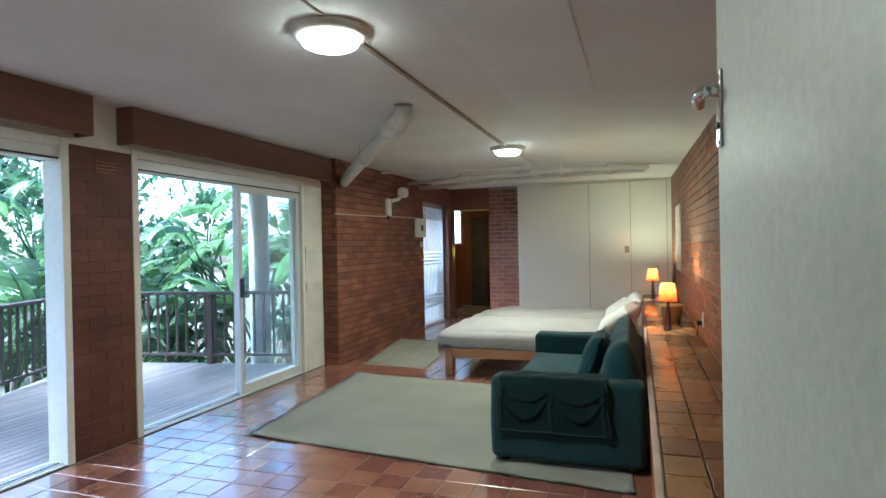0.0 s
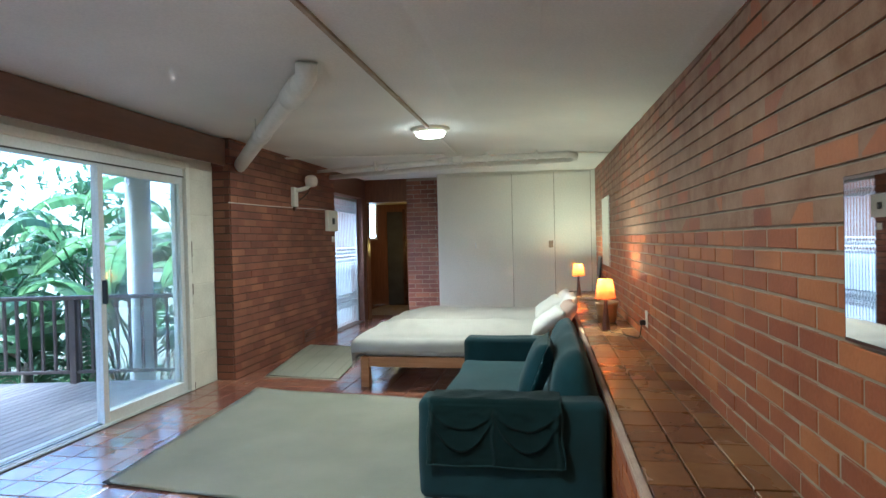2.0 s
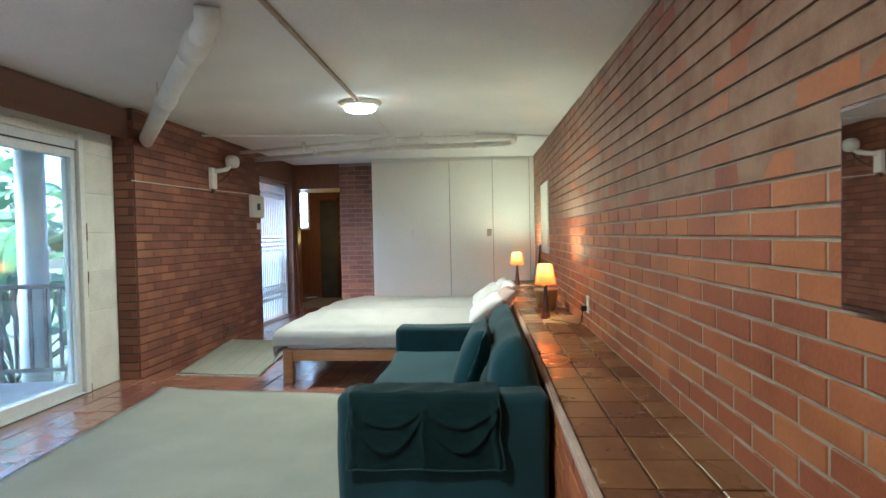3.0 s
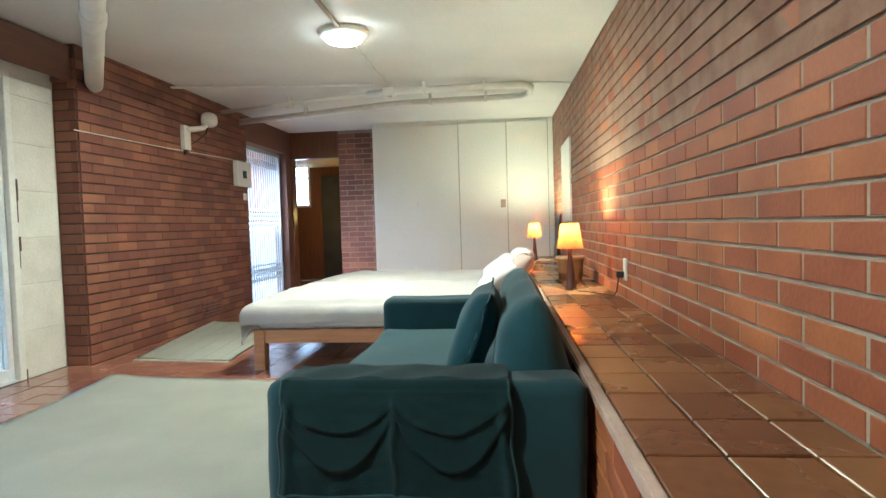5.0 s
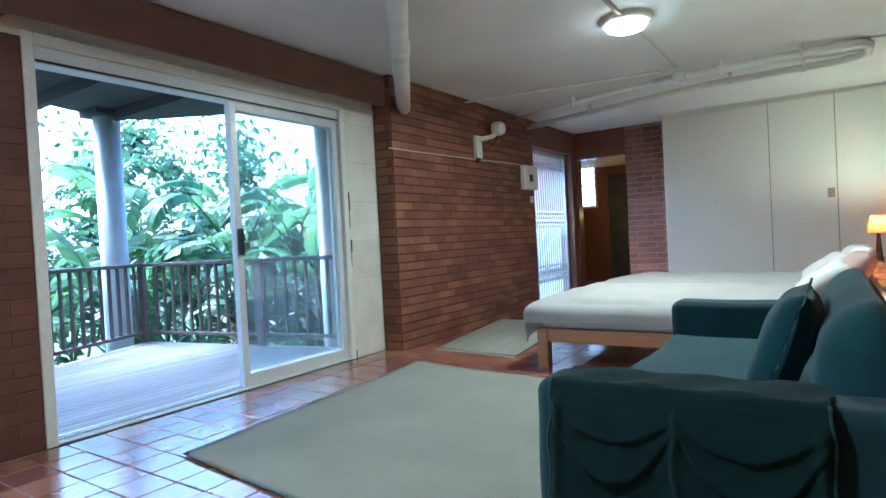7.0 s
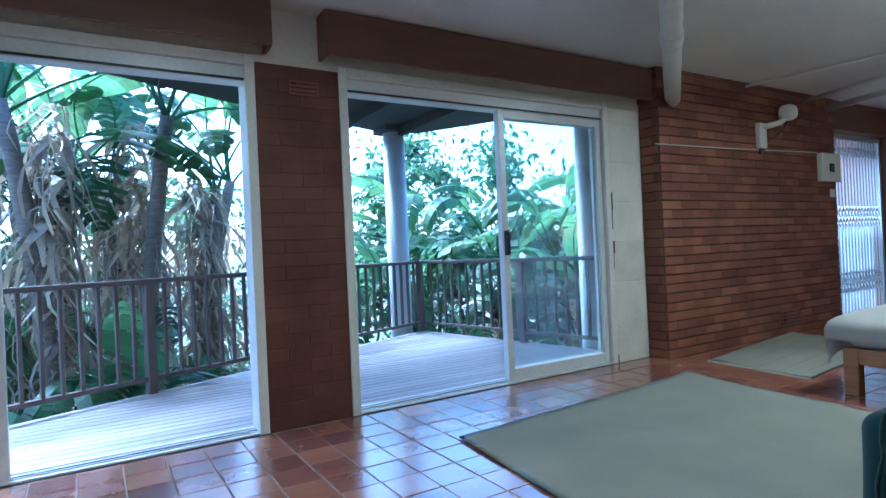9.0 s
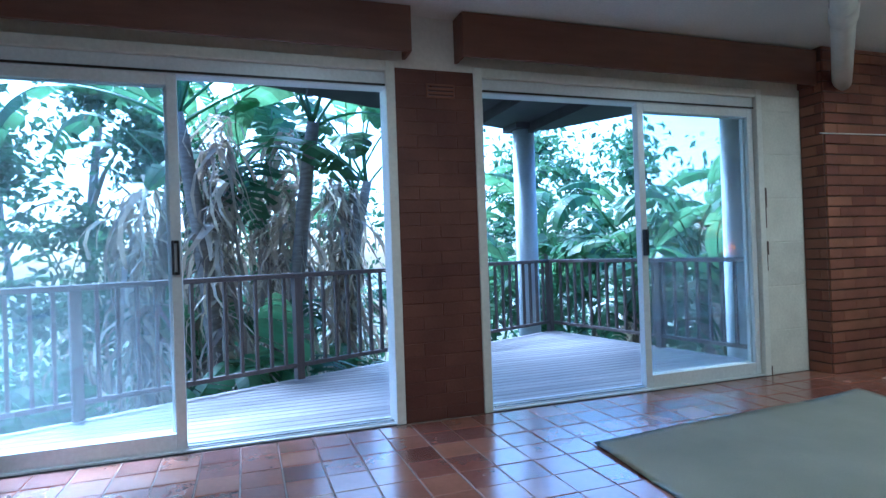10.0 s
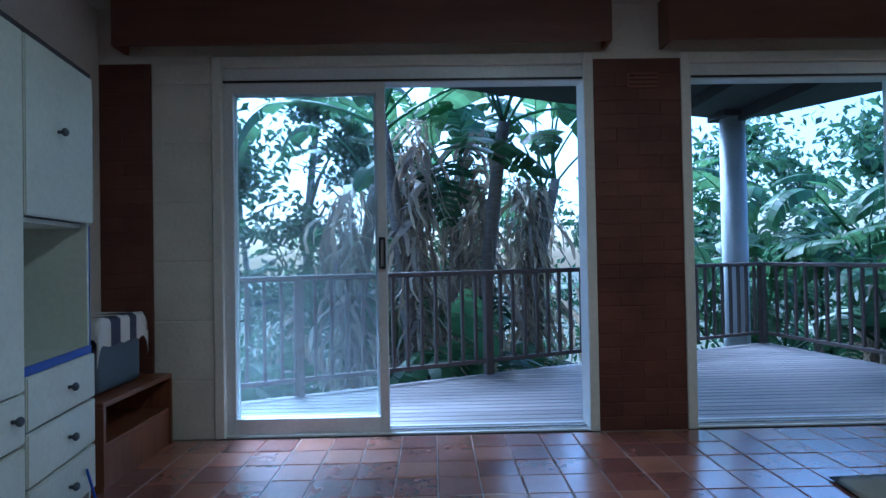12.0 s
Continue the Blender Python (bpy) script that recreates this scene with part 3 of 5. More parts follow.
part("cable", tube(bmesh.new(), ((0.12, 0.30, 0.29), (0.08, 0.30, 0.2), (0.04, 0.2, 0.12), (0.02, 0.05, 0.05)), 0.006, 6), M["black"], wl)
wire = thing("wall_conduit", (LX + 0.022, 5.80, 1.78), "thin pale conduit along the brick wall to the fuse box", "conduit")
part("conduit_run", tube(bmesh.new(), ((0, -0.0, 0), (0, 0.9, 0.012), (0, 2.55, 0.055)), 0.0045, 6), M["pipe"], wire)
vent = thing("air_brick", (LX + 0.006, 7.72, 0.06), "dark terracotta air vent low in the brick wall", "vent")
part("vent_frame", box(0, 0.012, -0.2, 0.2, 0, 0.2, 0.002), M["brick_dark"], vent)
for i in range(5):
    part("slat", box(0.012, 0.018, -0.18, 0.18, 0.02 + i * 0.034, 0.038 + i * 0.034), M["dark_wood"], vent)
vent2 = thing("air_brick", (DX + 0.006, 2.93, 1.93), "terracotta air brick high in the brick pier", "vent")
part("vent_frame", box(0, 0.010, -0.09, 0.09, 0, 0.085, 0.002), M["brick_dark"], vent2)
for i in range(3):
    part("slat", box(0.010, 0.014, -0.08, 0.08, 0.012 + i * 0.025, 0.022 + i * 0.025), M["dark_wood"], vent2)

# ---- pipes on the ceiling ----
dp = thing("drain_pipe", (-1.07, 3.74, 2.36), "white drain pipe slanting under the ceiling into the brick wall", "pipe")
end = Vector((-1.74, 2.32, -0.19))
part("pipe", tube(bmesh.new(), (Vector((0, 0, 0.05)), Vector((-0.02, 0.04, -0.02)), end * 0.05 + Vector((0, 0, -0.03)), end * 0.5, end), 0.064, 16), M["pipe"], dp, smooth=True)
part("socket_joint", tube(bmesh.new(), (end * 0.06 + Vector((0, 0, -0.03)), end * 0.16 + Vector((0, 0, -0.025))), 0.075, 16), M["pipe"], dp, smooth=True)
part("socket_joint", tube(bmesh.new(), (end * 0.5, end * 0.56), 0.073, 16), M["pipe"], dp, smooth=True)
for s in (-1, 1):
    part("clip", tube(bmesh.new(), (end * 0.5 + Vector((0.05 * s, 0.04 * s, 0)), end * 0.5 + Vector((0.05 * s, 0.04 * s, 0.1))), 0.006, 6), M["chrome"], dp)

wp = thing("water_pipes", (-1.0, 8.0, 2.33), "cream water pipes in a long loop under the ceiling", "pipe")
g = tube(bmesh.new(), ((-1.85, 0.62, -0.01), (-0.6, 0.33, 0.0), (0.3, 0.1, 0.01), (1.45, 0.1, 0.015), (1.6, 0.06, 0.015), (1.66, -0.05, 0.015), (1.66, -0.32, 0.015), (1.6, -0.43, 0.015), (1.45, -0.46, 0.015), (0.28, -0.42, 0.02), (0.0, -0.36, 0.02)), 0.035, 12)
part("main_run", g, M["pipe"], wp, smooth=True)
part("second_run", tube(bmesh.new(), ((-1.85, 0.15, 0.02), (-0.9, -0.1, 0.025), (0.0, -0.36, 0.02)), 0.022, 10), M["pipe"], wp, smooth=True)
part("valve", softbox(0.18, 0.30, -0.47, -0.33, -0.035, 0.06, 0.02, 2), M["pipe"], wp, smooth=True)
part("valve_lever", tube(bmesh.new(), ((0.24, -0.40, -0.03), (0.32, -0.62, -0.07)), 0.012, 8), M["pipe"], wp)
for x, y in ((-0.9, 0.40), (0.6, 0.1), (0.6, -0.43), (1.2, 0.1), (1.2, -0.46), (-0.9, -0.1)):
    part("pipe_clip", box(x - 0.012, x + 0.012, y - 0.045, y + 0.045, -0.03, 0.09), M["pipe"], wp)
cd = thing("ceiling_conduit", (-1.0, 7.3, 2.41), "thin cream conduit crossing the ceiling", "conduit")
part("run", tube(bmesh.new(), ((-1.82, -0.15, -0.01), (0.1, 0.2, -0.005)), 0.012, 8), M["pipe"], cd)
part("run", tube(bmesh.new(), ((1.66, 0.28, -0.045), (2.05, 0.32, -0.055)), 0.010, 8), M["pipe"], cd)
tr = thing("ceiling_trunking", (-0.77, 4.1, 2.41), "grey cable trunking between the two ceiling lights", "trunking")
part("channel", box(-0.014, 0.014, -1.72, 1.75, -0.010, 0.012, 0.002), M["mortar"], tr)
part("channel", box(-0.008, 0.008, 2.0, 3.4, -0.006, 0.014, 0.002), M["ceiling"], tr)
part("channel", box(-0.006, 0.006, -3.6, -2.0, -0.006, 0.014, 0.002), M["mortar"], tr)


def ceiling_light(x, y):
    c = thing("ceiling_light", (x, y, cz(x, y)), "round flush ceiling light, lit, with a cream base ring", "ceiling light", "ceiling lights")
    part("base_ring", lathe(bmesh.new(), ((0.185, 0.005), (0.19, -0.01), (0.175, -0.03), (0.14, -0.045), (0.135, -0.045)), 40), M["pipe"], c, smooth=True)
    part("diffuser", lathe(bmesh.new(), ((0.133, -0.03), (0.137, -0.050), (0.132, -0.066), (0.110, -0.078), (0.06, -0.085), (0.01, -0.087)), 40), M["diffuser"], c, "glowing white diffuser", True)


ceiling_light(-0.84, 2.28)
ceiling_light(-0.78, 5.98)


# ---- table lamps ----
def table_lamp():
    t = thing("table_lamp", (0.80, 5.83, 0.524), "lit table lamp with amber shade and dark turned base", "table lamp", "lamps on the ledge")
    part("base", lathe(bmesh.new(), ((0.040, 0.0), (0.040, 0.008), (0.034, 0.03), (0.026, 0.12), (0.016, 0.24), (0.018, 0.27), (0.014, 0.30)), 20), M["dark_wood"], t, smooth=True)
    part("stem", lathe(bmesh.new(), ((0.006, 0.29), (0.006, 0.36)), 8), M["chrome"], t)
    s = lathe(bmesh.new(), ((0.090, 0.285), (0.078, 0.36), (0.062, 0.455), (0.060, 0.455), (0.076, 0.36), (0.088, 0.285)), 32, cap=False)
    part("shade", s, M["shade"], t, "glowing amber cloth shade", True)
    part("bulb", lathe(bmesh.new(), ((0.008, 0.355), (0.016, 0.37), (0.012, 0.385)), 12), M["diffuser"], t, smooth=True)
    return t


tl = table_lamp()
copy_thing(tl, pose(0.74, 9.02, 0.524))
pot = thing("plant_pot", (0.86, 6.35, 0.524), "small tan plant pot on the ledge behind the lamp", "pot")
part("pot_body", lathe(bmesh.new(), ((0.075, 0), (0.085, 0.01), (0.105, 0.17), (0.112, 0.175), (0.112, 0.20), (0.10, 0.20), (0.09, 0.02)), 28), M["basket"], pot, smooth=True)

# ---- sofa ----
so = thing("sofa", (0.0, 3.38, 0.018), "dark teal cloth two-seat sofa on the pale rug", "sofa")
X0, X1, Y1 = -0.375, 0.56, 1.95
part("base", softbox(X0 + 0.03, X1, 0.17, Y1 - 0.17, 0.03, 0.25, 0.03, 8, 0.006), M["teal"], so, smooth=True)
part("arm", softbox(X0, X1, 0.0, 0.2, 0.02, 0.535, 0.045, 10, 0.014, 1.0, 3.0), M["teal"], so, smooth=True)
part("arm", softbox(X0, X1, Y1 - 0.2, Y1, 0.02, 0.545, 0.045, 10, 0.014, 5.0, 3.0), M["teal"], so, smooth=True)
part("seat_cushion", softbox(X0 - 0.01, 0.34, 0.19, Y1 - 0.2, 0.24, 0.375, 0.05, 12, 0.014, 2.0, 3.5), M["teal_light"], so, smooth=True)
g = softbox(0.27, 0.565, 0.17, Y1 - 0.17, 0.22, 0.735, 0.13, 14, 0.026, 3.0, 4.0)
for v in g.verts:
    k_ = max(0.0, (v.co.z - 0.30) / 0.43)
    v.co.x = 0.563 - (0.563 - v.co.x) * (1 - 0.22 * k_) - 0.085 * k_ ** 1.6 * max(0.0, (v.co.x - 0.38) / 0.185)
part("back_cushion", g, M["teal_light"], so, smooth=True)
part("back_frame", softbox(0.44, X1 - 0.004, 0.19, Y1 - 0.19, 0.05, 0.50, 0.03, 8, 0.006), M["teal"], so, smooth=True)
for x in (X0 + 0.08, X1 - 0.08):
    for y in (0.08, Y1 - 0.08):
        part("foot", lathe(bmesh.new(), ((0.025, 0), (0.03, 0.04)), 12, (x, y)), M["dark_wood"], so)


def pillow(name, place, rot, size, thick, material, label, cat="cushion", group="", frill=0.0):
    p = thing(name, place, label, cat, group)
    p.matrix_basis = pose(*place, *rot)
    g, n = bmesh.new(), 18
    w, h = size
    sheets = []
    for s in (-1, 1):
        rows = []
        for i in range(n + 1):
            row = []
            for j in range(n + 1):
                u, v = -1 + 2 * i / n, -1 + 2 * j / n
                e = max(0.0, (1 - u ** 4) * (1 - v ** 4)) ** 0.55
                pinch = 1 - 0.07 * (1 - abs(u) ** 2) * abs(v) ** 3
                pinch2 = 1 - 0.07 * (1 - abs(v) ** 2) * abs(u) ** 3
                z = s * thick / 2 * e * (1 + 0.16 * noise.noise(Vector((u * 2, v * 2, s + place[1]))))
                row.append(g.verts.new((u * w / 2 * pinch2, v * h / 2 * pinch, z)))
            rows.append(row)
        for i in range(n):
            for j in range(n):
                q = (rows[i][j], rows[i + 1][j], rows[i + 1][j + 1], rows[i][j + 1])
                g.faces.new(q if s > 0 else q[::-1])
    bmesh.ops.remove_doubles(g, verts=g.verts, dist=1e-4)
    part("cover", g, material, p, smooth=True)
    if frill:
        g = bmesh.new()
        loop = []
        for i in range(160):
            a = 2 * math.pi * i / 160
            cx, cy = math.cos(a), math.sin(a)
            sc = 1 / max(abs(cx), abs(cy))
            loop.append((cx * sc, cy * sc, i))
        inner = [g.verts.new((x * w / 2 * 0.97, y * h / 2 * 0.97, 0)) for x, y, i in loop]
        outer = [g.verts.new((x * (w / 2 + frill), y * (h / 2 + frill), 0.005 * math.sin(i * 0.9))) for x, y, i in loop]
        for i in range(160):
            j = (i + 1) % 160
            g.faces.new((inner[i], inner[j], outer[j], outer[i]))
        part("frill", g, material, p, smooth=True)
    return p


pillow("scatter_cushion", (0.215, 4.08, 0.56), (0, -69, 0), (0.40, 0.44), 0.15, M["teal_light"], "teal frilled cushion leaning on the sofa back", frill=0.018)

# throw over the near arm
th = thing("sofa_throw", (0.0, 3.38, 0.555), "dark teal throw with swagged folds over the sofa arm", "throw")
g = bmesh.new()
NU, NV = 120, 96


def fold(d, up, down):
    """A soft fold: it swells slowly towards its lower lip and falls back sharply under it."""
    return math.exp(d / up) if d < 0 else math.exp(-(d / down) ** 2)


grid = []
for i in range(NU + 1):
    u = i / NU
    half = min((u * 2) % 1 if u < 1 else 1, 1)
    sag = 4 * half * (1 - half)
    row = []
    for j in range(NV + 1):
        s = j / NV * 0.52
        x = -0.305 + 0.645 * u
        if s < 0.16:
            px, py, pz = x, 0.16 - s, 0.010 + 0.004 * math.sin(x * 30 + s * 20) + 0.004 * noise.noise(Vector((x * 14, s * 9, 1.0)))
        elif s < 0.21:
            q = (s - 0.16) / 0.05 * math.pi / 2
            px, py, pz = x, -0.022 * math.sin(q), 0.010 - 0.03 * (1 - math.cos(q))
        else:
            d = s - 0.21
            ph = d / 0.31
            grow = min(1.0, ph / 0.12)
            out = 0.0
            for start, drop, size_, wide_ in ((0.07, 0.30, 0.013, 0.16), (0.13, 0.60, 0.017, 0.22)):
                c = start + drop * sag ** 0.85
                c += 0.05 * (half - 0.5) * (1 if u < 0.5 else -1)
                out += size_ * (0.45 + 0.55 * sag) * fold(ph - c - 0.02 * noise.noise(Vector((u * 6, drop * 9, 0.0))), wide_, 0.022)
            ray = 0.008 * math.sin(math.atan2(u - 0.5, ph + 0.02) * 13 + 0.6) * min(1, ph * 1.5) * (0.35 + 0.65 * (1 - sag))
            knot = 0.016 * math.exp(-((u - 0.5) / 0.014) ** 2) * min(1, ph / 0.15) * (1 - 0.4 * ph)
            hem = 0.014 * (math.exp(-((u - 0.03) / 0.02) ** 2) + math.exp(-((u - 0.97) / 0.02) ** 2))
            wrk = 0.0035 * noise.noise(Vector((u * 12, ph * 9, 3.0)))
            px = x + 0.035 * (u - 0.5) * ph + 0.005 * math.sin(ph * 9) * (1 - sag)
            py = -0.026 - (out + knot + hem + ray + wrk) * grow
            pz = -0.020 - d * (0.95 + 0.035 * sag)
        row.append(g.verts.new((px, py, pz)))
    grid.append(row)
for i in range(NU):
    for j in range(NV):
        g.faces.new((grid[i][j], grid[i + 1][j], grid[i + 1][j + 1], grid[i][j + 1]))
edge = [q.co.copy() for q in grid[0][30::3]] + [row[-1].co.copy() for row in grid[2::3]] + [q.co.copy() for q in grid[-1][::-3]][:22]
bmesh.ops.solidify(g, geom=g.faces[:], thickness=0.004)
part("cloth", g, M["throw"], th, smooth=True)
part("hem", tube(bmesh.new(), edge, 0.0045, 6), M["throw"], th, "stitched hem", True)

# ---- bed ----
bed = thing("double_bed", (-0.45, 6.72, 0.0), "low pine double bed with its head against the ledge", "bed")
bx0, bx1, by0, by1 = -0.99, 0.99, -1.02, 1.0
for x in (bx0, bx1 - 0.08):
    for y in (by0, by1 - 0.08):
        part("leg", box(x, x + 0.08, y, y + 0.08, 0, 0.285, 0.005), M["pine"], bed)
part("side_rail", box(bx0 + 0.08, bx1 - 0.08, by0 + 0.01, by0 + 0.04, 0.19, 0.285, 0.004), M["pine"], bed)
part("side_rail", box(bx0 + 0.08, bx1 - 0.08, by1 - 0.04, by1 - 0.01, 0.19, 0.285, 0.004), M["pine"], bed)
part("end_rail", box(bx0 + 0.01, bx0 + 0.04, by0 + 0.08, by1 - 0.08, 0.19, 0.285, 0.004), M["pine"], bed)
part("end_rail", box(bx1 - 0.04, bx1 - 0.01, by0 + 0.08, by1 - 0.08, 0.19, 0.285, 0.004), M["pine"], bed)
for i in range(12):
    x = bx0 + 0.12 + i * 0.155
    part("slat", box(x, x + 0.07, by0 + 0.04, by1 - 0.04, 0.245, 0.262), M["pine"], bed)
part("mattress", softbox(bx0 + 0.02, bx1 - 0.02, by0 + 0.03, -0.01, 0.285, 0.47, 0.04, 8, 0.004), M["linen"], bed, "white mattress", True)
part("mattress", softbox(bx0 + 0.02, bx1 - 0.02, 0.01, by1 - 0.03, 0.285, 0.47, 0.04, 8, 0.004), M["linen"], bed, "white mattress", True)


def duvet(y0, y1, sd, over_near, over_far):
    d = thing("duvet", (-0.45, (y0 + y1) / 2, 0.47), "thick white duvet spread over the bed", "duvet", "duvets on the bed")
    g, nu, nv = bmesh.new(), 70, 56
    w, hy_ = 1.72, (y1 - y0) / 2
    over = 0.26
    su, sv = over + w, over_near + 2 * hy_ + over_far
    rows = []
    for i in range(nu + 1):
        row = []
        a = -over + su * i / nu
        for j in range(nv + 1):
            b = -over_near + sv * j / nv
            x, yy = a, b
            r0 = 0.07

            def over_edge(e):
                """How far out and down the cloth lies, e metres past the edge."""
                if e <= 0:
                    return 0.0, 0.0
                q = min(e / r0, math.pi / 2)
                return r0 * math.sin(q) - 0.04 * max(0.0, e - 1.57 * r0), r0 * (1 - math.cos(q)) + max(0.0, e - 1.57 * r0)

            ox, dx_ = over_edge(-a)
            oy, dy_ = over_edge(-b)
            oz, dz_ = over_edge(b - 2 * hy_)
            dz = max(dx_, dy_, dz_) + 0.3 * min(dx_, max(dy_, dz_))
            if a < 0:
                x = -ox
            if b < 0:
                yy = -oy
            if b > 2 * hy_:
                yy = 2 * hy_ + oz
            puff = 0.085 * (max(0, math.sin(math.pi * min(1, max(0, b / (2 * hy_))))) ** 0.5) * min(1, max(0, (a + 0.06) / 0.35)) ** 0.7
            wr = 0.022 * noise.noise(Vector((x * 3, yy * 3, sd))) + 0.008 * noise.noise(Vector((x * 9, yy * 7, sd + 4)))
            side = (0.03 * dz / 0.2 + 0.004) * noise.noise(Vector((x * 5, yy * 5, dz * 2 + sd)))
            row.append(g.verts.new((-0.995 + x + (side if a < 0 else 0), -hy_ + yy + (side if b < 0 else 0), puff + wr - dz * (1 + 0.12 * noise.noise(Vector((x * 2.5, yy * 2.5, sd + 9)))))))
        rows.append(row)
    for i in range(nu):
        for j in range(nv):
            g.faces.new((rows[i][j], rows[i + 1][j], rows[i + 1][j + 1], rows[i][j + 1]))
    hem = [q.co - Vector((0, 0, 0.01)) for q in rows[0]]
    bmesh.ops.solidify(g, geom=g.faces[:], thickness=0.04)
    part("cover", g, M["linen"], d, smooth=True)
    part("hem", tube(bmesh.new(), hem, 0.012, 6), M["linen"], d, "rolled hem", True)


duvet(5.70, 6.69, 1.0, 0.17, 0.0)
duvet(6.73, 7.72, 7.0, 0.0, 0.17)
for i, (y, x, tilt, z, mt) in enumerate(((5.98, 0.30, -36, 0.59, "linen"), (6.02, 0.42, -50, 0.62, "pink_linen"), (6.50, 0.46, -55, 0.63, "linen"), (7.05, 0.30, -36, 0.59, "linen"), (7.1, 0.42, -50, 0.62, "linen"))):
    lab = "pale pink beige pillow propped against the ledge" if mt == "pink_linen" else "plump white bed pillow propped at the head of the bed"
    pillow("bed_pillow", (x, y, z), (0, tilt, 3 * (i % 2)), (0.37, 0.60 if mt == "linen" else 0.5), 0.14, M[mt], lab, "pillow", "pillows on the bed")


# ---- rugs ----
def rug(name, a, b, c, d, label, lines, fringe):
    r = thing(name, (*a, 0.003), label, "rug")
    A, B, C, D = [Vector((p[0] - a[0], p[1] - a[1], 0)) for p in (a, b, c, d)]
    g, n = bmesh.new(), 40
    rows = []
    for i in range(n + 1):
        row = []
        for j in range(n + 1):
            u, v = i / n, j / n
            p = (A * (1 - u) + B * u) * (1 - v) + (D * (1 - u) + C * u) * v
            lift = 0.010 + 0.004 * noise.noise(p * 3) + 0.012 * math.exp(-((u) ** 2 + (1 - v) ** 2) / 0.004)
            row.append(g.verts.new(p + Vector((0, 0, lift))))
        rows.append(row)
    for i in range(n):
        for j in range(n):
            g.faces.new((rows[i][j], rows[i + 1][j], rows[i + 1][j + 1], rows[i][j + 1]))
    bmesh.ops.solidify(g, geom=g.faces[:], thickness=0.009)
    part("rug_body", g, M["rug"], r, smooth=True)
    for u0 in lines:
        g = bmesh.new()
        prev = None
        for j in range(n + 1):
            v = j / n
            pair = []
            for u in (u0, u0 + 0.020):
                p = (A * (1 - u) + B * u) * (1 - v) + (D * (1 - u) + C * u) * v
                pair.append(g.verts.new(p + Vector((0, 0, 0.0147 + 0.004 * noise.noise(p * 3)))))
            if prev:
                g.faces.new((prev[0], prev[1], pair[1], pair[0]))
            prev = pair
        part("woven_line", g, M["rug_line"] if fringe else M["rug"], r, smooth=True)
    if fringe:
        for P, Q, out in ((A, B, -1), (D, C, 1)):
            for i in range(60):
                p = P.lerp(Q, (i + 0.5) / 60)
                nrm = Vector((-(Q - P).y, (Q - P).x, 0)).normalized() * out
                g = tube(bmesh.new(), (p + Vector((0, 0, 0.006)), p + nrm * (0.03 + 0.012 * noise.noise(p * 40)) + Vector((0.004 * noise.noise(p * 90), 0, 0.003))), 0.003, 4)
                part("tassel", g, M["rug_line"], r)


rug("large_rug", (-2.24, 3.42), (0.50, 3.12), (0.33, 5.23), (-2.40, 5.53), "large pale greenish cream woven rug on the tiled floor", (), False)
rug("small_rug", (-2.57, 6.04), (-1.75, 5.95), (-1.95, 7.68), (-2.84, 7.76), "small cream ribbed rug with fringed ends beside the bed", (0.12, 0.30, 0.50, 0.70, 0.88), True)

# ---- wall unit by the entry ----
cu = thing("wall_unit", (-1.40, -0.02, 0.0), "cream painted wall unit with drawers, open niche and blue edging", "cabinet", turn=9)
fy, d0 = 0.49, 0.03
part("side_panel", box(-0.585, -0.567, d0, fy, 0.0, 1.72), M["cabinet"], cu)
part("back_panel", box(-0.567, 0.60, d0, d0 + 0.015, 0.0, 1.72), M["cabinet"], cu, "grey-green back board")
part("top_panel", box(-0.59, 0.60, d0, fy + 0.01, 1.72, 1.74), M["soffit"], cu, "dark top board")
part("counter", box(-0.585, -0.10, d0 + 0.015, fy, 0.645, 0.667), M["cabinet"], cu)
part("counter_edging", box(-0.588, -0.10, fy, fy + 0.006, 0.642, 0.672), M["blue"], cu, "blue edging strip")
part("side_edging", box(-0.592, -0.586, fy - 0.01, fy + 0.002, 0.667, 1.14), M["blue"], cu, "blue edging strip")
part("niche_floor_panel", box(-0.567, -0.10, d0 + 0.015, fy - 0.02, 1.13, 1.145), M["cabinet"], cu)
part("divider", box(-0.10, -0.082, d0, fy - 0.004, 0.0, 1.72), M["cabinet"], cu)


def front(parent, name, x0, x1, z0, z1, kx, kz):
    f = part(name, box(x0 + 0.003, x1 - 0.003, fy, fy + 0.02, z0 + 0.003, z1 - 0.003, 0.004, 2), M["cabinet"], parent)
    k_ = bmesh.new()
    lathe(k_, ((0.006, 0.0), (0.006, 0.012), (0.014, 0.018), (0.015, 0.026), (0.009, 0.032)), 14)
    bmesh.ops.rotate(k_, verts=k_.verts, matrix=Matrix.Rotation(-math.pi / 2, 3, "X"))
    bmesh.ops.translate(k_, verts=k_.verts, vec=(kx, fy + 0.02, kz))
    part("knob", k_, M["case"], f, "dark metal knob", True)


front(cu, "door", -0.585, -0.085, 1.145, 1.72, -0.30, 1.45)
for z in (0.470, 0.293, 0.116):
    front(cu, "drawer", -0.585, -0.085, z, z + 0.174, -0.36, z + 0.085)
front(cu, "door", -0.078, 0.585, 0.60, 1.72, 0.2, 1.1)
for z in (0.44, 0.20):
    front(cu, "drawer", -0.078, 0.585, z, z + 0.16 if z > 0.3 else z + 0.235, 0.0, z + 0.09)
part("plinth", box(-0.567, 0.60, d0, fy - 0.03, 0.0, 0.112), M["soffit"], cu)
cord = thing("blue_cord", (-2.02, 0.42, 0.003), "bright blue cord trailing on the floor by the wall unit", "cord")
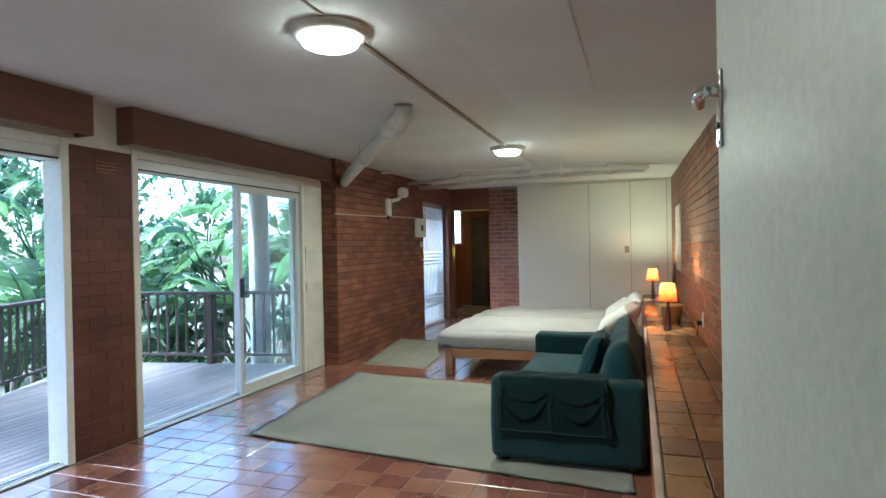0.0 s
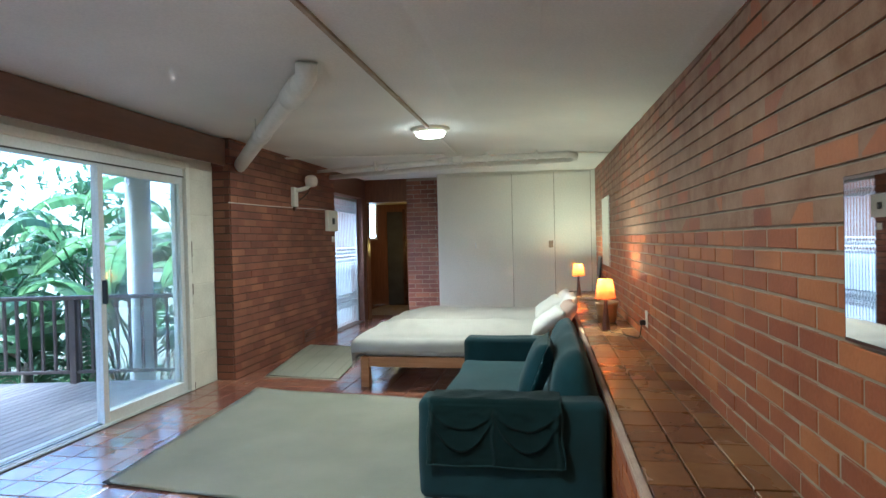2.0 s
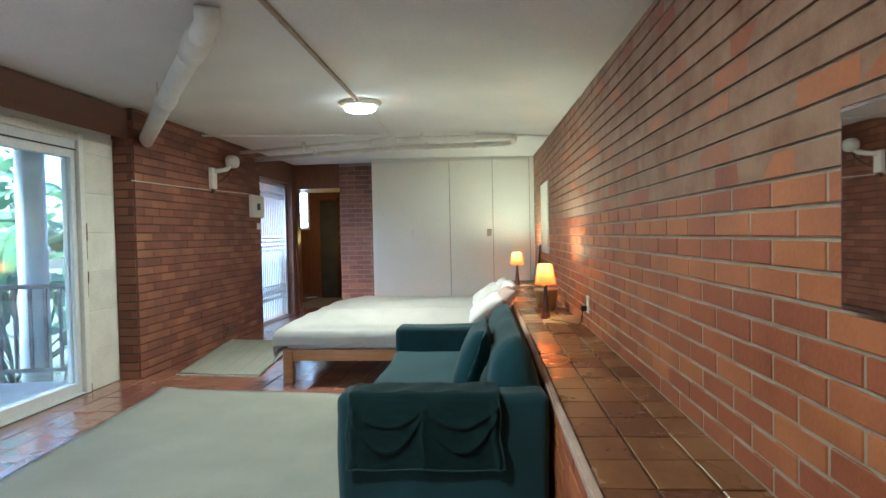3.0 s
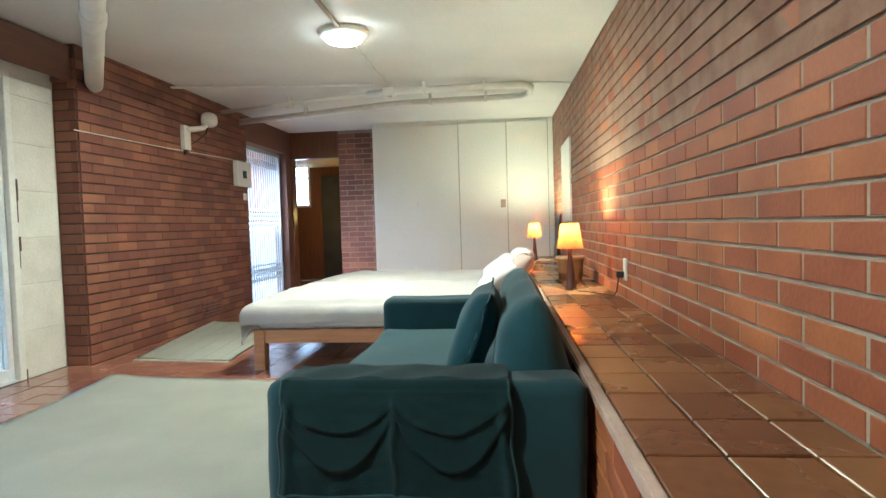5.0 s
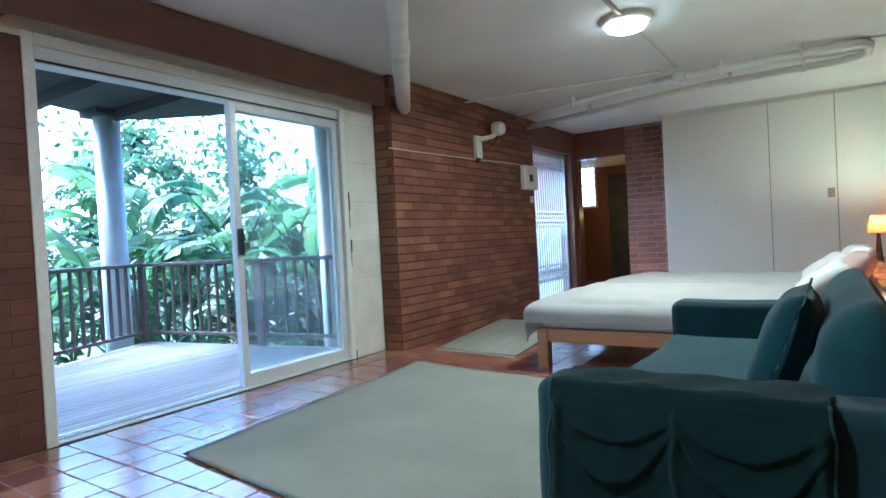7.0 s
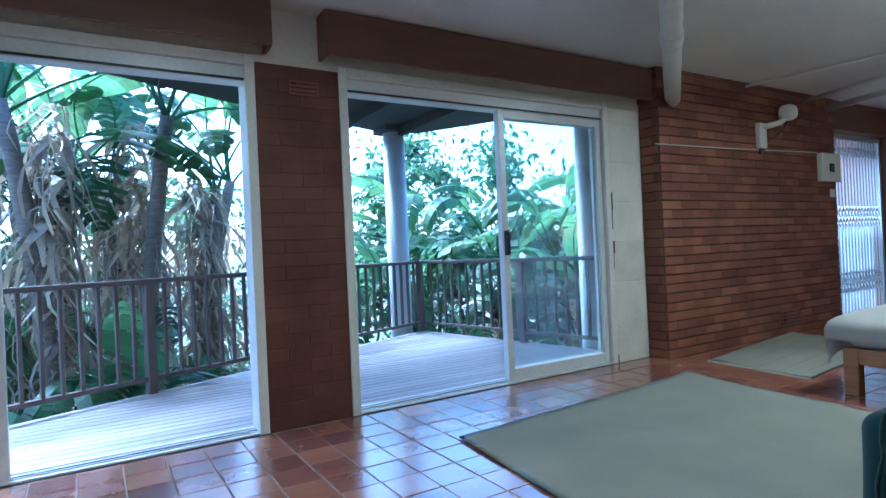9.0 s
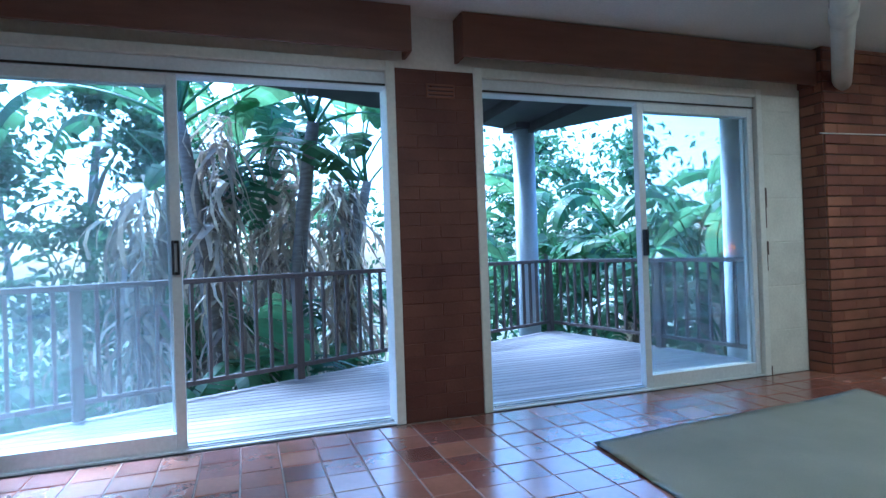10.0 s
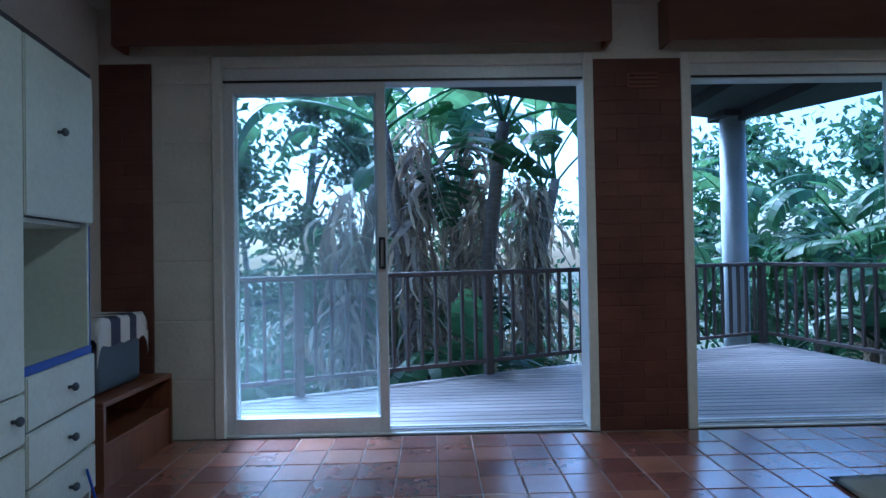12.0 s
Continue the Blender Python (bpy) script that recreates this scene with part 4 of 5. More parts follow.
part("cord", tube(bmesh.new(), ((0.07, 0, 0.22), (0.05, 0.02, 0.10), (0.02, 0.05, 0.008), (-0.05, 0.13, 0.006), (0.04, 0.2, 0.006), (0.14, 0.22, 0.006)), 0.005, 6), M["blue"], cord)

sh = thing("low_shelf", (-2.62, 0.03, 0.0), "low dark brown wooden shelf below the window wall", "shelf")
part("top", box(-0.33, 0.33, -0.12, 0.26, 0.36, 0.385, 0.004), M["brown_wood"], sh)
part("shelf_board", box(-0.31, 0.31, -0.12, 0.25, 0.18, 0.20, 0.003), M["brown_wood"], sh)
part("side", box(-0.33, -0.31, -0.12, 0.26, 0.0, 0.36), M["brown_wood"], sh)
part("side", box(0.31, 0.33, -0.12, 0.26, 0.0, 0.36), M["brown_wood"], sh)
part("back", box(-0.31, 0.31, -0.14, -0.12, 0.0, 0.36), M["brown_wood"], sh)
part("kick_board", box(-0.31, 0.31, 0.23, 0.25, 0.0, 0.18), M["brown_wood"], sh)
case = thing("storage_box", (-2.60, 0.05, 0.387), "dark slate plastic box on the low shelf", "box")
part("box_body", softbox(-0.2, 0.2, -0.13, 0.15, 0.0, 0.34, 0.03, 4), M["case"], case, smooth=True)
cl = thing("striped_cloth", (-2.60, 0.05, 0.735), "white cloth with navy stripes draped over the box", "cloth")
for nm, mt, u0, u1 in (("cloth", "linen", 0.0, 0.30), ("stripe", "stripe", 0.30, 0.42), ("cloth", "linen", 0.42, 0.62), ("stripe", "stripe", 0.62, 0.70), ("cloth", "linen", 0.70, 1.0)):
    g = bmesh.new()
    rows = []
    for i in range(13):
        u = u0 + (u1 - u0) * i / 12
        x = 0.26 - 0.52 * u
        dropx = max(0, abs(x) - 0.21)
        x = max(-0.225, min(0.225, x))
        row = []
        for j in range(25):
            s = -0.05 + 0.42 * j / 24
            yy, zz = (-0.13 + s, 0.0) if s < 0.29 else (0.165 + 0.01 * math.sin(u * 20), -(s - 0.29) * 1.6)
            row.append(g.verts.new((x, yy, zz - dropx * 1.8 + 0.006 * math.sin(u * 25 + s * 10))))
        rows.append(row)
    for i in range(12):
        for j in range(24):
            g.faces.new((rows[i][j], rows[i + 1][j], rows[i + 1][j + 1], rows[i][j + 1]))
    part(nm, g, M[mt], cl, smooth=True)

# ---- deck, railings, columns, roof ----
RA, RC, RB = Vector((-3.30, -1.25, 0)), Vector((-6.2, 5.42, 0)), Vector((-3.1, 6.02, 0))
deck = tagged(new("deck"), kind="structure", label="weathered grey-brown timber deck")
structure("deck_frame", box(-3.4, -3.2, -1.2, 6.0, -0.3, -0.07), M["rail"])


def deck_end(x):
    """Where a board at x begins and ends along y."""
    lo = RA.y + (RA.x - x) * (RC.y - RA.y) / (RA.x - RC.x)
    hi = RC.y + (x - RC.x) * (RB.y - RC.y) / (RB.x - RC.x)
    return lo - 0.05, hi + 0.05


x = -3.165
while x > -6.15:
    lo, hi = deck_end(x)
    g = box(x - 0.043, x + 0.043, lo, hi, -0.065, -0.035, 0.004)
    for v in g.verts:
        e = deck_end(v.co.x)
        v.co.y += e[0] - lo if v.co.y < (lo + hi) / 2 else e[1] - hi
    part("deck_board", g, M["deck"], deck)
    x -= 0.093


def railing(p, q, name, posts):
    d = q - p
    length = d.length
    turn_ = math.degrees(math.atan2(d.y, d.x))
    r = thing(name, (p.x, p.y, -0.035), "brown stained timber deck railing with square balusters", "railing", "deck railings", turn_)
    part("top_rail", box(-0.03, length + 0.03, -0.045, 0.045, 0.865, 0.905, 0.006), M["rail"], r)
    part("bottom_rail", box(0, length, -0.02, 0.02, 0.10, 0.135, 0.004), M["rail"], r)
    for s in posts:
        part("post", box(s - 0.035, s + 0.035, -0.035, 0.035, -0.2, 0.865, 0.004), M["rail"], r)
    n = int(length / 0.125)
    first = None
    for i in range(1, n):
        s = i * length / n
        if min(abs(s - o) for o in posts) < 0.06:
            continue
        if first is None:
            first = part("baluster", box(-0.012, 0.012, -0.014, 0.014, 0.135, 0.865), M["rail"], r)
            first.location = (s, 0, 0)
        else:
            b = new("baluster", first.data)
            b.parent, b.location = r, (s, 0, 0)


railing(RA, RC, "deck_railing", (0.5, 2.13, 3.76, 5.4, (RC - RA).length))
railing(RC + Vector((0.09, 0.015, 0)), RB, "deck_railing", (1.6, 3.1))

for (px, py), top in (((-6.47, 5.27), 2.62), ((-4.67, 6.92), 2.62)):
    c = thing("round_column", (px, py, -2.0), "round pale painted column outside the deck holding the roof", "column", "roof columns")
    part("shaft", lathe(bmesh.new(), ((0.145, 0), (0.14, top + 2.0)), 32), M["column"], c, smooth=True)
    part("cap", box(-0.2, 0.2, -0.2, 0.2, top + 1.93, top + 2.0, 0.005), M["soffit"], c)
rf = thing("deck_roof", (-3.2, 3.0, 2.62), "dark timber roof over the deck with exposed beams", "roof")
outline = [(-0.02, -4.4), (-2.1, -1.1), (-2.7, 0.1), (-3.55, 2.25), (-3.45, 2.75), (-2.2, 3.5), (-0.9, 4.9), (-0.02, 4.9)]
g = bmesh.new()
lo = [g.verts.new((px, py, 0.0)) for px, py in outline]
hi = [g.verts.new((px, py, 0.12)) for px, py in outline]
g.faces.new(lo)
g.faces.new(hi[::-1])
for i in range(len(outline)):
    j = (i + 1) % len(outline)
    g.faces.new((lo[i], hi[i], hi[j], lo[j]))
bmesh.ops.recalc_face_normals(g, faces=g.faces)
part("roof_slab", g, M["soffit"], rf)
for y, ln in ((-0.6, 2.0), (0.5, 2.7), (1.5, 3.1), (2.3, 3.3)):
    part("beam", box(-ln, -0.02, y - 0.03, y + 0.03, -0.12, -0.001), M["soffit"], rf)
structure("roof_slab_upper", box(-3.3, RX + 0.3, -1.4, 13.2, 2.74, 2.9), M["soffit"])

# ---- ground ----
bm = bmesh.new()
rows = []
for i in range(61):
    row = []
    for j in range(61):
        x = -140 + 160 * (i / 60) if i < 60 else 20
        y = -90 + 180 * j / 60
        z = -1.1 - 0.10 * max(0, min(18, -3.2 - x)) + 0.15 * noise.noise(Vector((x * 0.2, y * 0.2, 0)))
        row.append(bm.verts.new((x, y, z if x < -3.0 else -1.1)))
    rows.append(row)
for i in range(60):
    for j in range(60):
        bm.faces.new((rows[i][j], rows[i][j + 1], rows[i + 1][j + 1], rows[i + 1][j]))
bmesh.ops.recalc_face_normals(bm, faces=bm.faces)
structure("ground", bm, M["soil"])

# ---- garden ----
rnd = random.Random(11)


def blade(length, width, torn, sd, curl=0.55):
    """One broad leaf on its stalk: starts at the origin and arches out along x."""
    r = random.Random(sd)
    g = bmesh.new()
    n = 22
    stalk = length * 0.75
    spine = []
    ang_, p = 1.25, Vector((0, 0, 0))
    for i in range(9):
        spine.append(p.copy())
        p = p + Vector((math.cos(ang_), 0, math.sin(ang_))) * stalk / 8
        ang_ -= 0.05
    for i in range(n):
        spine.append(p.copy())
        p = p + Vector((math.cos(ang_), 0, math.sin(ang_))) * length / n
        ang_ -= curl * (2.6 / n)
    tube(g, spine[:9], [0.022 - 0.001 * i for i in range(9)], 5, False)
    tube(g, spine[8:], [0.011 - 0.0004 * i for i in range(n + 1)], 4, False)
    bl = spine[8:]
    for s in (-1, 1):
        droop = 0.35
        for i in range(n - 1):
            t0, t1 = i / (n - 1), (i + 1) / (n - 1)
            w0, w1 = [width / 2 * (math.sin(math.pi * (0.04 + 0.96 * t) ** 0.75) ** 0.6 if t < 1 else 0) for t in (t0, t1)]
            if r.random() < torn:
                droop = 0.35 + r.uniform(-0.25, 0.7)
                w1 *= r.uniform(0.8, 1.0)
                gap = 0.25
            else:
                gap = 0.0
            a, b = bl[i], bl[i + 1]
            b_ = a.lerp(b, 1 - gap)
            fwd = 0.10 * length * (1 - t0)

            def edge(c, w, k_):
                along = (b - a).normalized()
                return c + Vector((0, s * w * k_ * math.cos(droop * k_), 0)) + along * fwd * k_ * 0.8 + Vector((0, 0, -w * k_ * math.sin(droop * k_) + 0.12 * w * k_))
            v = [g.verts.new(a), g.verts.new(b_), g.verts.new(edge(b_, w1, 0.5)), g.verts.new(edge(a, w0, 0.5)), g.verts.new(edge(b_, w1, 1)), g.verts.new(edge(a, w0, 1))]
            if s > 0:
                g.faces.new((v[0], v[3], v[2], v[1]))
                g.faces.new((v[3], v[5], v[4], v[2]))
            else:
                g.faces.new((v[0], v[1], v[2], v[3]))
                g.faces.new((v[3], v[2], v[4], v[5]))
    me = bpy.data.meshes.new("leaf")
    g.to_mesh(me)
    g.free()
    return me


LEAVES = [blade(1.3, 0.48, 0.12, 1, 0.7), blade(1.5, 0.5, 0.45, 2, 1.1), blade(1.15, 0.5, 0.85, 3, 1.3), blade(1.4, 0.58, 0.3, 4, 0.5), blade(1.35, 0.75, 1.0, 5, 1.2)]
for i, me in enumerate(LEAVES):
    me.materials.append(M["leaf"] if i in (0, 1, 3) else M["leaf_dark"])


def dead_skirt(height, sd, thick):
    """Dry leaves and stalks that hang round a trunk."""
    r = random.Random(sd)
    g = bmesh.new()
    for i in range(int(270 * height / 3)):
        a, z = r.uniform(0, 6.28), r.uniform(0.2, 1.02) ** 0.8 * height
        d = Vector((math.cos(a), math.sin(a), 0))
        side = Vector((-d.y, d.x, 0))
        p = d * thick + Vector((0, 0, z))
        ln = r.choice((0.25, 0.35, 0.5, 0.8)) * r.uniform(0.7, 1.2)
        w = r.choice((0.006, 0.010, 0.016, 0.03, 0.05))
        bend = r.uniform(0.1, 0.7) + (r.uniform(0.4, 1.3) if r.random() < 0.3 else 0)
        prev = None
        tw = r.uniform(-1, 1)
        lateral = r.uniform(-1, 1) * ln * (0.9 if r.random() < 0.45 else 0.25)
        kink = r.uniform(0.25, 0.8)
        for j in range(6):
            t = j / 5
            q = p + d * bend * math.sin(t * 2.0) * ln * 0.6 + Vector((0, 0, 0.12 * math.sin(t * 3) - t * ln)) + side * (lateral * t + 0.05 * math.sin(t * 7 + a)) + d * (0.12 * max(0, t - kink) if tw > 0 else 0)
            ww = w * (1 - 0.7 * t) * (1 + 0.4 * math.sin(t * 9 + a))
            s2 = side * math.cos(tw * t * 2) + d * math.sin(tw * t * 2)
            pair = (g.verts.new(q - s2 * ww), g.verts.new(q + s2 * ww))
            if prev:
                g.faces.new((prev[0], prev[1], pair[1], pair[0]))
            prev = pair
    me = bpy.data.meshes.new("dead_leaves")
    g.to_mesh(me)
    g.free()
    me.materials.append(M["dead"])
    return me


def banana(x, y, base, height, count, lean, sd, size=1.0, dead=True):
    r = random.Random(sd)
    label = "tall wild banana plant with torn leaves and shaggy trunk" if dead else "young wild banana plant with broad arching green leaves"
    t = thing("wild_banana", (x, y, base), label, "plant", "wild banana plants")
    ca, sa = math.cos(lean[1]), math.sin(lean[1])
    pts, rad = [], []
    for i in range(15):
        q = i / 14
        off = lean[0] * q * q * height
        pts.append(Vector((off * ca, off * sa, q * height)))
        rad.append((0.10 - 0.035 * q) * (1 + 0.14 * (i % 2)) * size)
    part("trunk", tube(bmesh.new(), pts, rad, 9), M["bark"], t, smooth=True)
    top = pts[-1]
    a0 = r.uniform(0, 6.28)
    for i in range(count):
        me = LEAVES[r.choice((0, 3, 1, 0, 3, 4, 2) if dead else (0, 1, 2, 3, 4))]
        ob = new("leaf", me)
        ob.parent = t
        a = a0 + (i % 2) * math.pi + r.uniform(-0.75, 0.75)
        tilt = r.uniform(-30, 45) if dead else r.uniform(-42, 28)
        sc = size * (r.uniform(0.85, 1.1) if dead else r.uniform(0.9, 1.25))
        ob.matrix_basis = Matrix.Translation(top - Vector((0, 0, 0.02 * i))) @ pose(0, 0, 0, r.uniform(-25, 25), tilt, math.degrees(a)) @ Matrix.Diagonal((sc, sc, sc, 1))
    if dead:
        ob = new("dead_leaves", dead_skirt(height, sd, 0.07 * size))
        ob.parent = t
        ob.matrix_basis = Matrix.Identity(4)
        tagged(ob, label="dry brown hanging leaves")
    return t


def gz(x):
    return -1.15 - 0.10 * max(0, min(18, -3.2 - x))


# tall row beyond the first door, then the lower plants at the corner and beyond the second door
tall = [(-6.2, 1.4), (-7.7, 3.1), (-6.5, 0.7), (-6.6, 2.2), (-7.4, 2.1), (-7.4, 1.5), (-7.7, 2.8), (-9.2, 1.4)]
for i, (x, y) in enumerate(tall):
    h = rnd.uniform(3.3, 4.9)
    banana(x + rnd.uniform(-0.1, 0.1), y + rnd.uniform(-0.15, 0.15), gz(x) - 0.1, h, rnd.randint(6, 9), (rnd.uniform(0.03, 0.2), rnd.uniform(0, 6.28)), 100 + i)
low = [(-7.3, 6.2), (-5.5, 7.9), (-7.9, 6.2), (-7.2, 7.3), (-6.6, 8.3), (-5.9, 7.8), (-5.8, 9.3), (-5.6, 10.8), (-8.5, 7.6), (-7.5, 9.3), (-9.4, 6.7), (-6.4, 6.9), (-8.2, 5.0), (-9.6, 5.4), (-5.9, 0.2), (-7.2, 4.3), (-6.9, 2.9)]
for i, (x, y) in enumerate(low):
    h = rnd.uniform(0.9, 2.1) if y > 4.9 else rnd.uniform(0.05, 0.3)
    banana(x, y, gz(x) - 0.1, h, rnd.randint(7, 10), (rnd.uniform(0.0, 0.2), rnd.uniform(0, 6.28)), 300 + i, 0.95 if y > 4.9 else 0.7, dead=y > 4.9 and i % 3 == 0)


banana(-7.6, 7.75, gz(-7.6) - 0.1, 2.3, 5, (0.02, 0.0), 411, 0.9, dead=False)
for i, (x, y, h) in enumerate(((-9.6, 7.2, 3.1), (-8.6, 8.6, 2.7), (-7.7, 9.6, 2.9), (-10.6, 6.0, 3.3), (-6.8, 10.8, 2.6))):
    banana(x, y, gz(x) - 0.1, h, 8, (0.04, i * 1.7), 460 + i, 0.85, dead=False)
banana(-7.2, 5.1, gz(-7.2) - 0.1, 1.0, 3, (0.02, 0.0), 412, 0.9, dead=False)
for i, (x, y, h) in enumerate(((-7.9, 0.6, 2.0), (-8.3, 1.8, 2.5), (-7.0, 2.2, 1.2), (-9.0, 2.2, 2.4), (-8.6, -0.3, 2.2), (-5.5, 1.7, 0.25), (-5.2, 0.9, 0.2), (-6.4, 1.3, 0.7))):
    banana(x, y, gz(x) - 0.1, h, 7, (0.05, i * 1.3), 430 + i, 0.8, dead=i % 2 == 0)


def foliage(name, centres, n, size, material, sd, label):
    """Loose leaves in clumps with gaps."""
    r = np.random.RandomState(sd)
    per = n // len(centres)
    verts, faces = [], []
    for cx, cy, cz_, rx, rz in centres:
        p = r.normal(size=(per, 3))
        p /= np.linalg.norm(p, axis=1)[:, None]
        p *= np.abs(r.normal(0.0, 0.75, (per, 1))) * np.array([rx, rx, rz])
        p += np.array([cx, cy, cz_])
        a, b = r.normal(size=(per, 3)), r.normal(size=(per, 3))
        a /= np.linalg.norm(a, axis=1)[:, None]
        b -= (a * b).sum(1)[:, None] * a
        b /= np.linalg.norm(b, axis=1)[:, None]
        s = r.uniform(0.6, 1.4, (per, 1)) * size
        base = len(verts) * 4
        q = np.stack([p - a * s, p + b * s * 0.45, p + a * s, p - b * s * 0.45], 1)
        verts.append(q.reshape(-1, 3))
    v = np.concatenate(verts)
    f = np.arange(len(v)).reshape(-1, 4)
    me = bpy.data.meshes.new(name)
    me.from_pydata(v.tolist(), [], f.tolist())
    me.materials.append(material)
    ob = new(name, me)
    return tagged(ob, kind="stuff", label=label)


cl1 = [(rnd.uniform(-20, -11), rnd.uniform(-9, 13), rnd.uniform(-2.4, 4.0), rnd.uniform(0.7, 1.5), rnd.uniform(0.5, 1.1)) for _ in range(84)]
cl1 = [c for i, c in enumerate(cl1) if c[2] < 0.3 or i % (2 if c[1] > 0 else 4) == 0]
cl1 += [(-17 + 1.3 * (i % 5), 5.5 + 0.62 * i, -0.5 + 1.1 * (i * 7 % 5), 1.0, 0.9) for i in range(15)]
foliage("far_foliage", cl1, 36000, 0.12, M["leaf_dark"], 3, "dark leafy woods down the slope")
cl2 = [(rnd.uniform(-9, -7), rnd.uniform(-3.5, 1.0), rnd.uniform(-0.4, 3.6), rnd.uniform(0.4, 0.8), rnd.uniform(0.3, 0.7)) for _ in range(32)]
foliage("near_foliage", cl2, 20000, 0.065, M["leaf_dark"], 4, "fine dark leaves of a leaning tree")
cl3 = [(rnd.uniform(-8.5, -4.2), rnd.uniform(-1.5, 10), -0.75 - rnd.uniform(0, 0.35), 0.55, 0.4) for _ in range(50)]
cl3 = [(max(c[0], -8.5) - (1.2 if c[0] > -5.6 and c[1] < 5.5 else 0), c[1], c[2] - 0.25, c[3], c[4]) for c in cl3]
foliage("undergrowth", cl3, 22000, 0.07, M["leaf"], 5, "green undergrowth below the deck")
for i in range(5):
    x, y = rnd.uniform(-17, -10), rnd.uniform(-5, 2)
    t = thing("tree", (x, y, gz(x) - 0.3), "slender pale tree trunk among the garden plants", "tree", "garden trees")
    g = bmesh.new()
    pts = [Vector((0.25 * math.sin(q * 0.9 + i), 0.2 * math.cos(q * 0.7 + i), q * 0.8)) for q in range(10)]
    part("trunk", tube(g, pts, [0.12 - 0.009 * q for q in range(10)], 8), M["bark"], t, smooth=True)
    for b in range(5):
        a = rnd.uniform(0, 6.28)
        p0 = pts[4 + b]
        part("branch", tube(bmesh.new(), (p0, p0 + Vector((math.cos(a) * 0.7, math.sin(a) * 0.7, 0.5)), p0 + Vector((math.cos(a) * 1.5, math.sin(a) * 1.5, 0.8))), [0.05, 0.035, 0.012], 6), M["bark"], t)

# ---- bricks and tiles ----


def piece_mesh(name, lx, ly, lz, bevel, material):
    """A worn block, centred, its face towards +z."""
    g = bmesh.new()
    hx_, hy_ = lx / 2, ly / 2
    lo_ = [g.verts.new((sx * hx_, sy * hy_, 0)) for sx, sy in ((-1, -1), (1, -1), (1, 1), (-1, 1))]
    mid_ = [g.verts.new((sx * hx_, sy * hy_, lz - bevel)) for sx, sy in ((-1, -1), (1, -1), (1, 1), (-1, 1))]
    hi_ = [g.verts.new((sx * (hx_ - bevel), sy * (hy_ - bevel), lz)) for sx, sy in ((-1, -1), (1, -1), (1, 1), (-1, 1))]
    g.faces.new(hi_)
    for i in range(4):
        j = (i + 1) % 4
        g.faces.new((mid_[i], mid_[j], hi_[j], hi_[i]))
        g.faces.new((lo_[i], lo_[j], mid_[j], mid_[i]))
    me = bpy.data.meshes.new(name)
    g.to_mesh(me)
    g.free()
    me.materials.append(material)
    return me


cache = {}


def lay(parent, name, frame_m, cells, depth, bevel, material, limit, centre):
    """Pieces (u, v, width, height) on a face; those nearest to the centre are parts, the others one mesh."""
    cells = sorted(cells, key=lambda c: abs(c[0] - centre[0]) + abs(c[1] - centre[1]))
    rest_v, rest_f = [], []
    for i, (u, v, w, h) in enumerate(cells):
        key = (name, round(w, 3), round(h, 3), material.name)
        if key not in cache:
            cache[key] = piece_mesh(name, w, h, depth, bevel, material)
        r = random.Random(int(u * 1000) * 7 + int(v * 1000))
        m_ = frame_m @ pose(u, v, r.uniform(-0.0012, 0.0012), r.uniform(-0.3, 0.3), r.uniform(-0.3, 0.3), r.uniform(-0.2, 0.2))
        if i < limit:
            ob = new(name, cache[key])
            ob.parent = parent
            ob.matrix_basis = m_
        else:
            base = len(rest_v)
            me = cache[key]
            rest_v += [tuple(m_ @ q.co) for q in me.vertices]
            rest_f += [tuple(base + k_ for k_ in p.vertices) for p in me.polygons]
    if rest_v:
        me = bpy.data.meshes.new(name + "_rest")
        me.from_pydata(rest_v, [], rest_f)
        me.materials.append(material)
        ob = new("more_" + name + "s", me)
        ob.parent = parent
        tagged(ob, kind="stuff")


def courses(u0, u1, z0, z1, length, height, joint, skip=lambda u, v: False, side=None):
    side = joint if side is None else side
    out, k_ = [], 0
    z = z0
    while z + height <= z1 + 0.001:
        u = u0 - (length / 2 if k_ % 2 else 0)
        while u < u1 - 0.02:
            gap = side(z) if callable(side) else side
            a, b = max(u, u0), min(u + length - gap, u1 - gap * 0.5)
            if b - a > 0.03 and not skip((a + b) / 2, z + height / 2):
                out.append(((a + b) / 2, z + height / 2, b - a, height - joint))
            u += length
        z += height
        k_ += 1
    return out


BL, BH, BJ = 0.252, 0.0775, 0.011
EAST = Matrix(((0, 0, -1, RX), (-1, 0, 0, 0), (0, 1, 0, 0), (0, 0, 0, 1)))
cells = [(-c[0], c[1], c[2], c[3]) for c in courses(0.0, YN - 0.002, 0.518, 2.6, BL, BH, BJ, lambda u, v: v > cz(RX, u) + 0.05, 0.011)]
SPLIT = 0.518 + 11 * BH
lay(wall_e, "brick", EAST, [c for c in cells if c[1] < SPLIT], 0.0102, 0.003, M["brick"], 240, (-3.6, 1.0))
lay(wall_e, "brick", EAST, [c for c in cells if c[1] > SPLIT], 0.0122, 0.003, M["brick"], 60, (-3.6, 1.6))
# Upright joints: pale mortar below the split, the shade-toned copy above.
for first, last, proud, mt in ((0, 11, 0.0074, "mortar"), (11, 27, 0.0110, "mortar_shaded")):
    bm = bmesh.new()
    for i in range(first, last):
        z0 = 0.518 + i * BH
        bx(bm, RX - proud, RX + 0.001, 0.0, YN - 0.002, z0 + BJ / 2, z0 + BH - BJ / 2)
    tagged(part("mortar_perpends", bm, M[mt], wall_e), kind="stuff")
bm = bmesh.new()
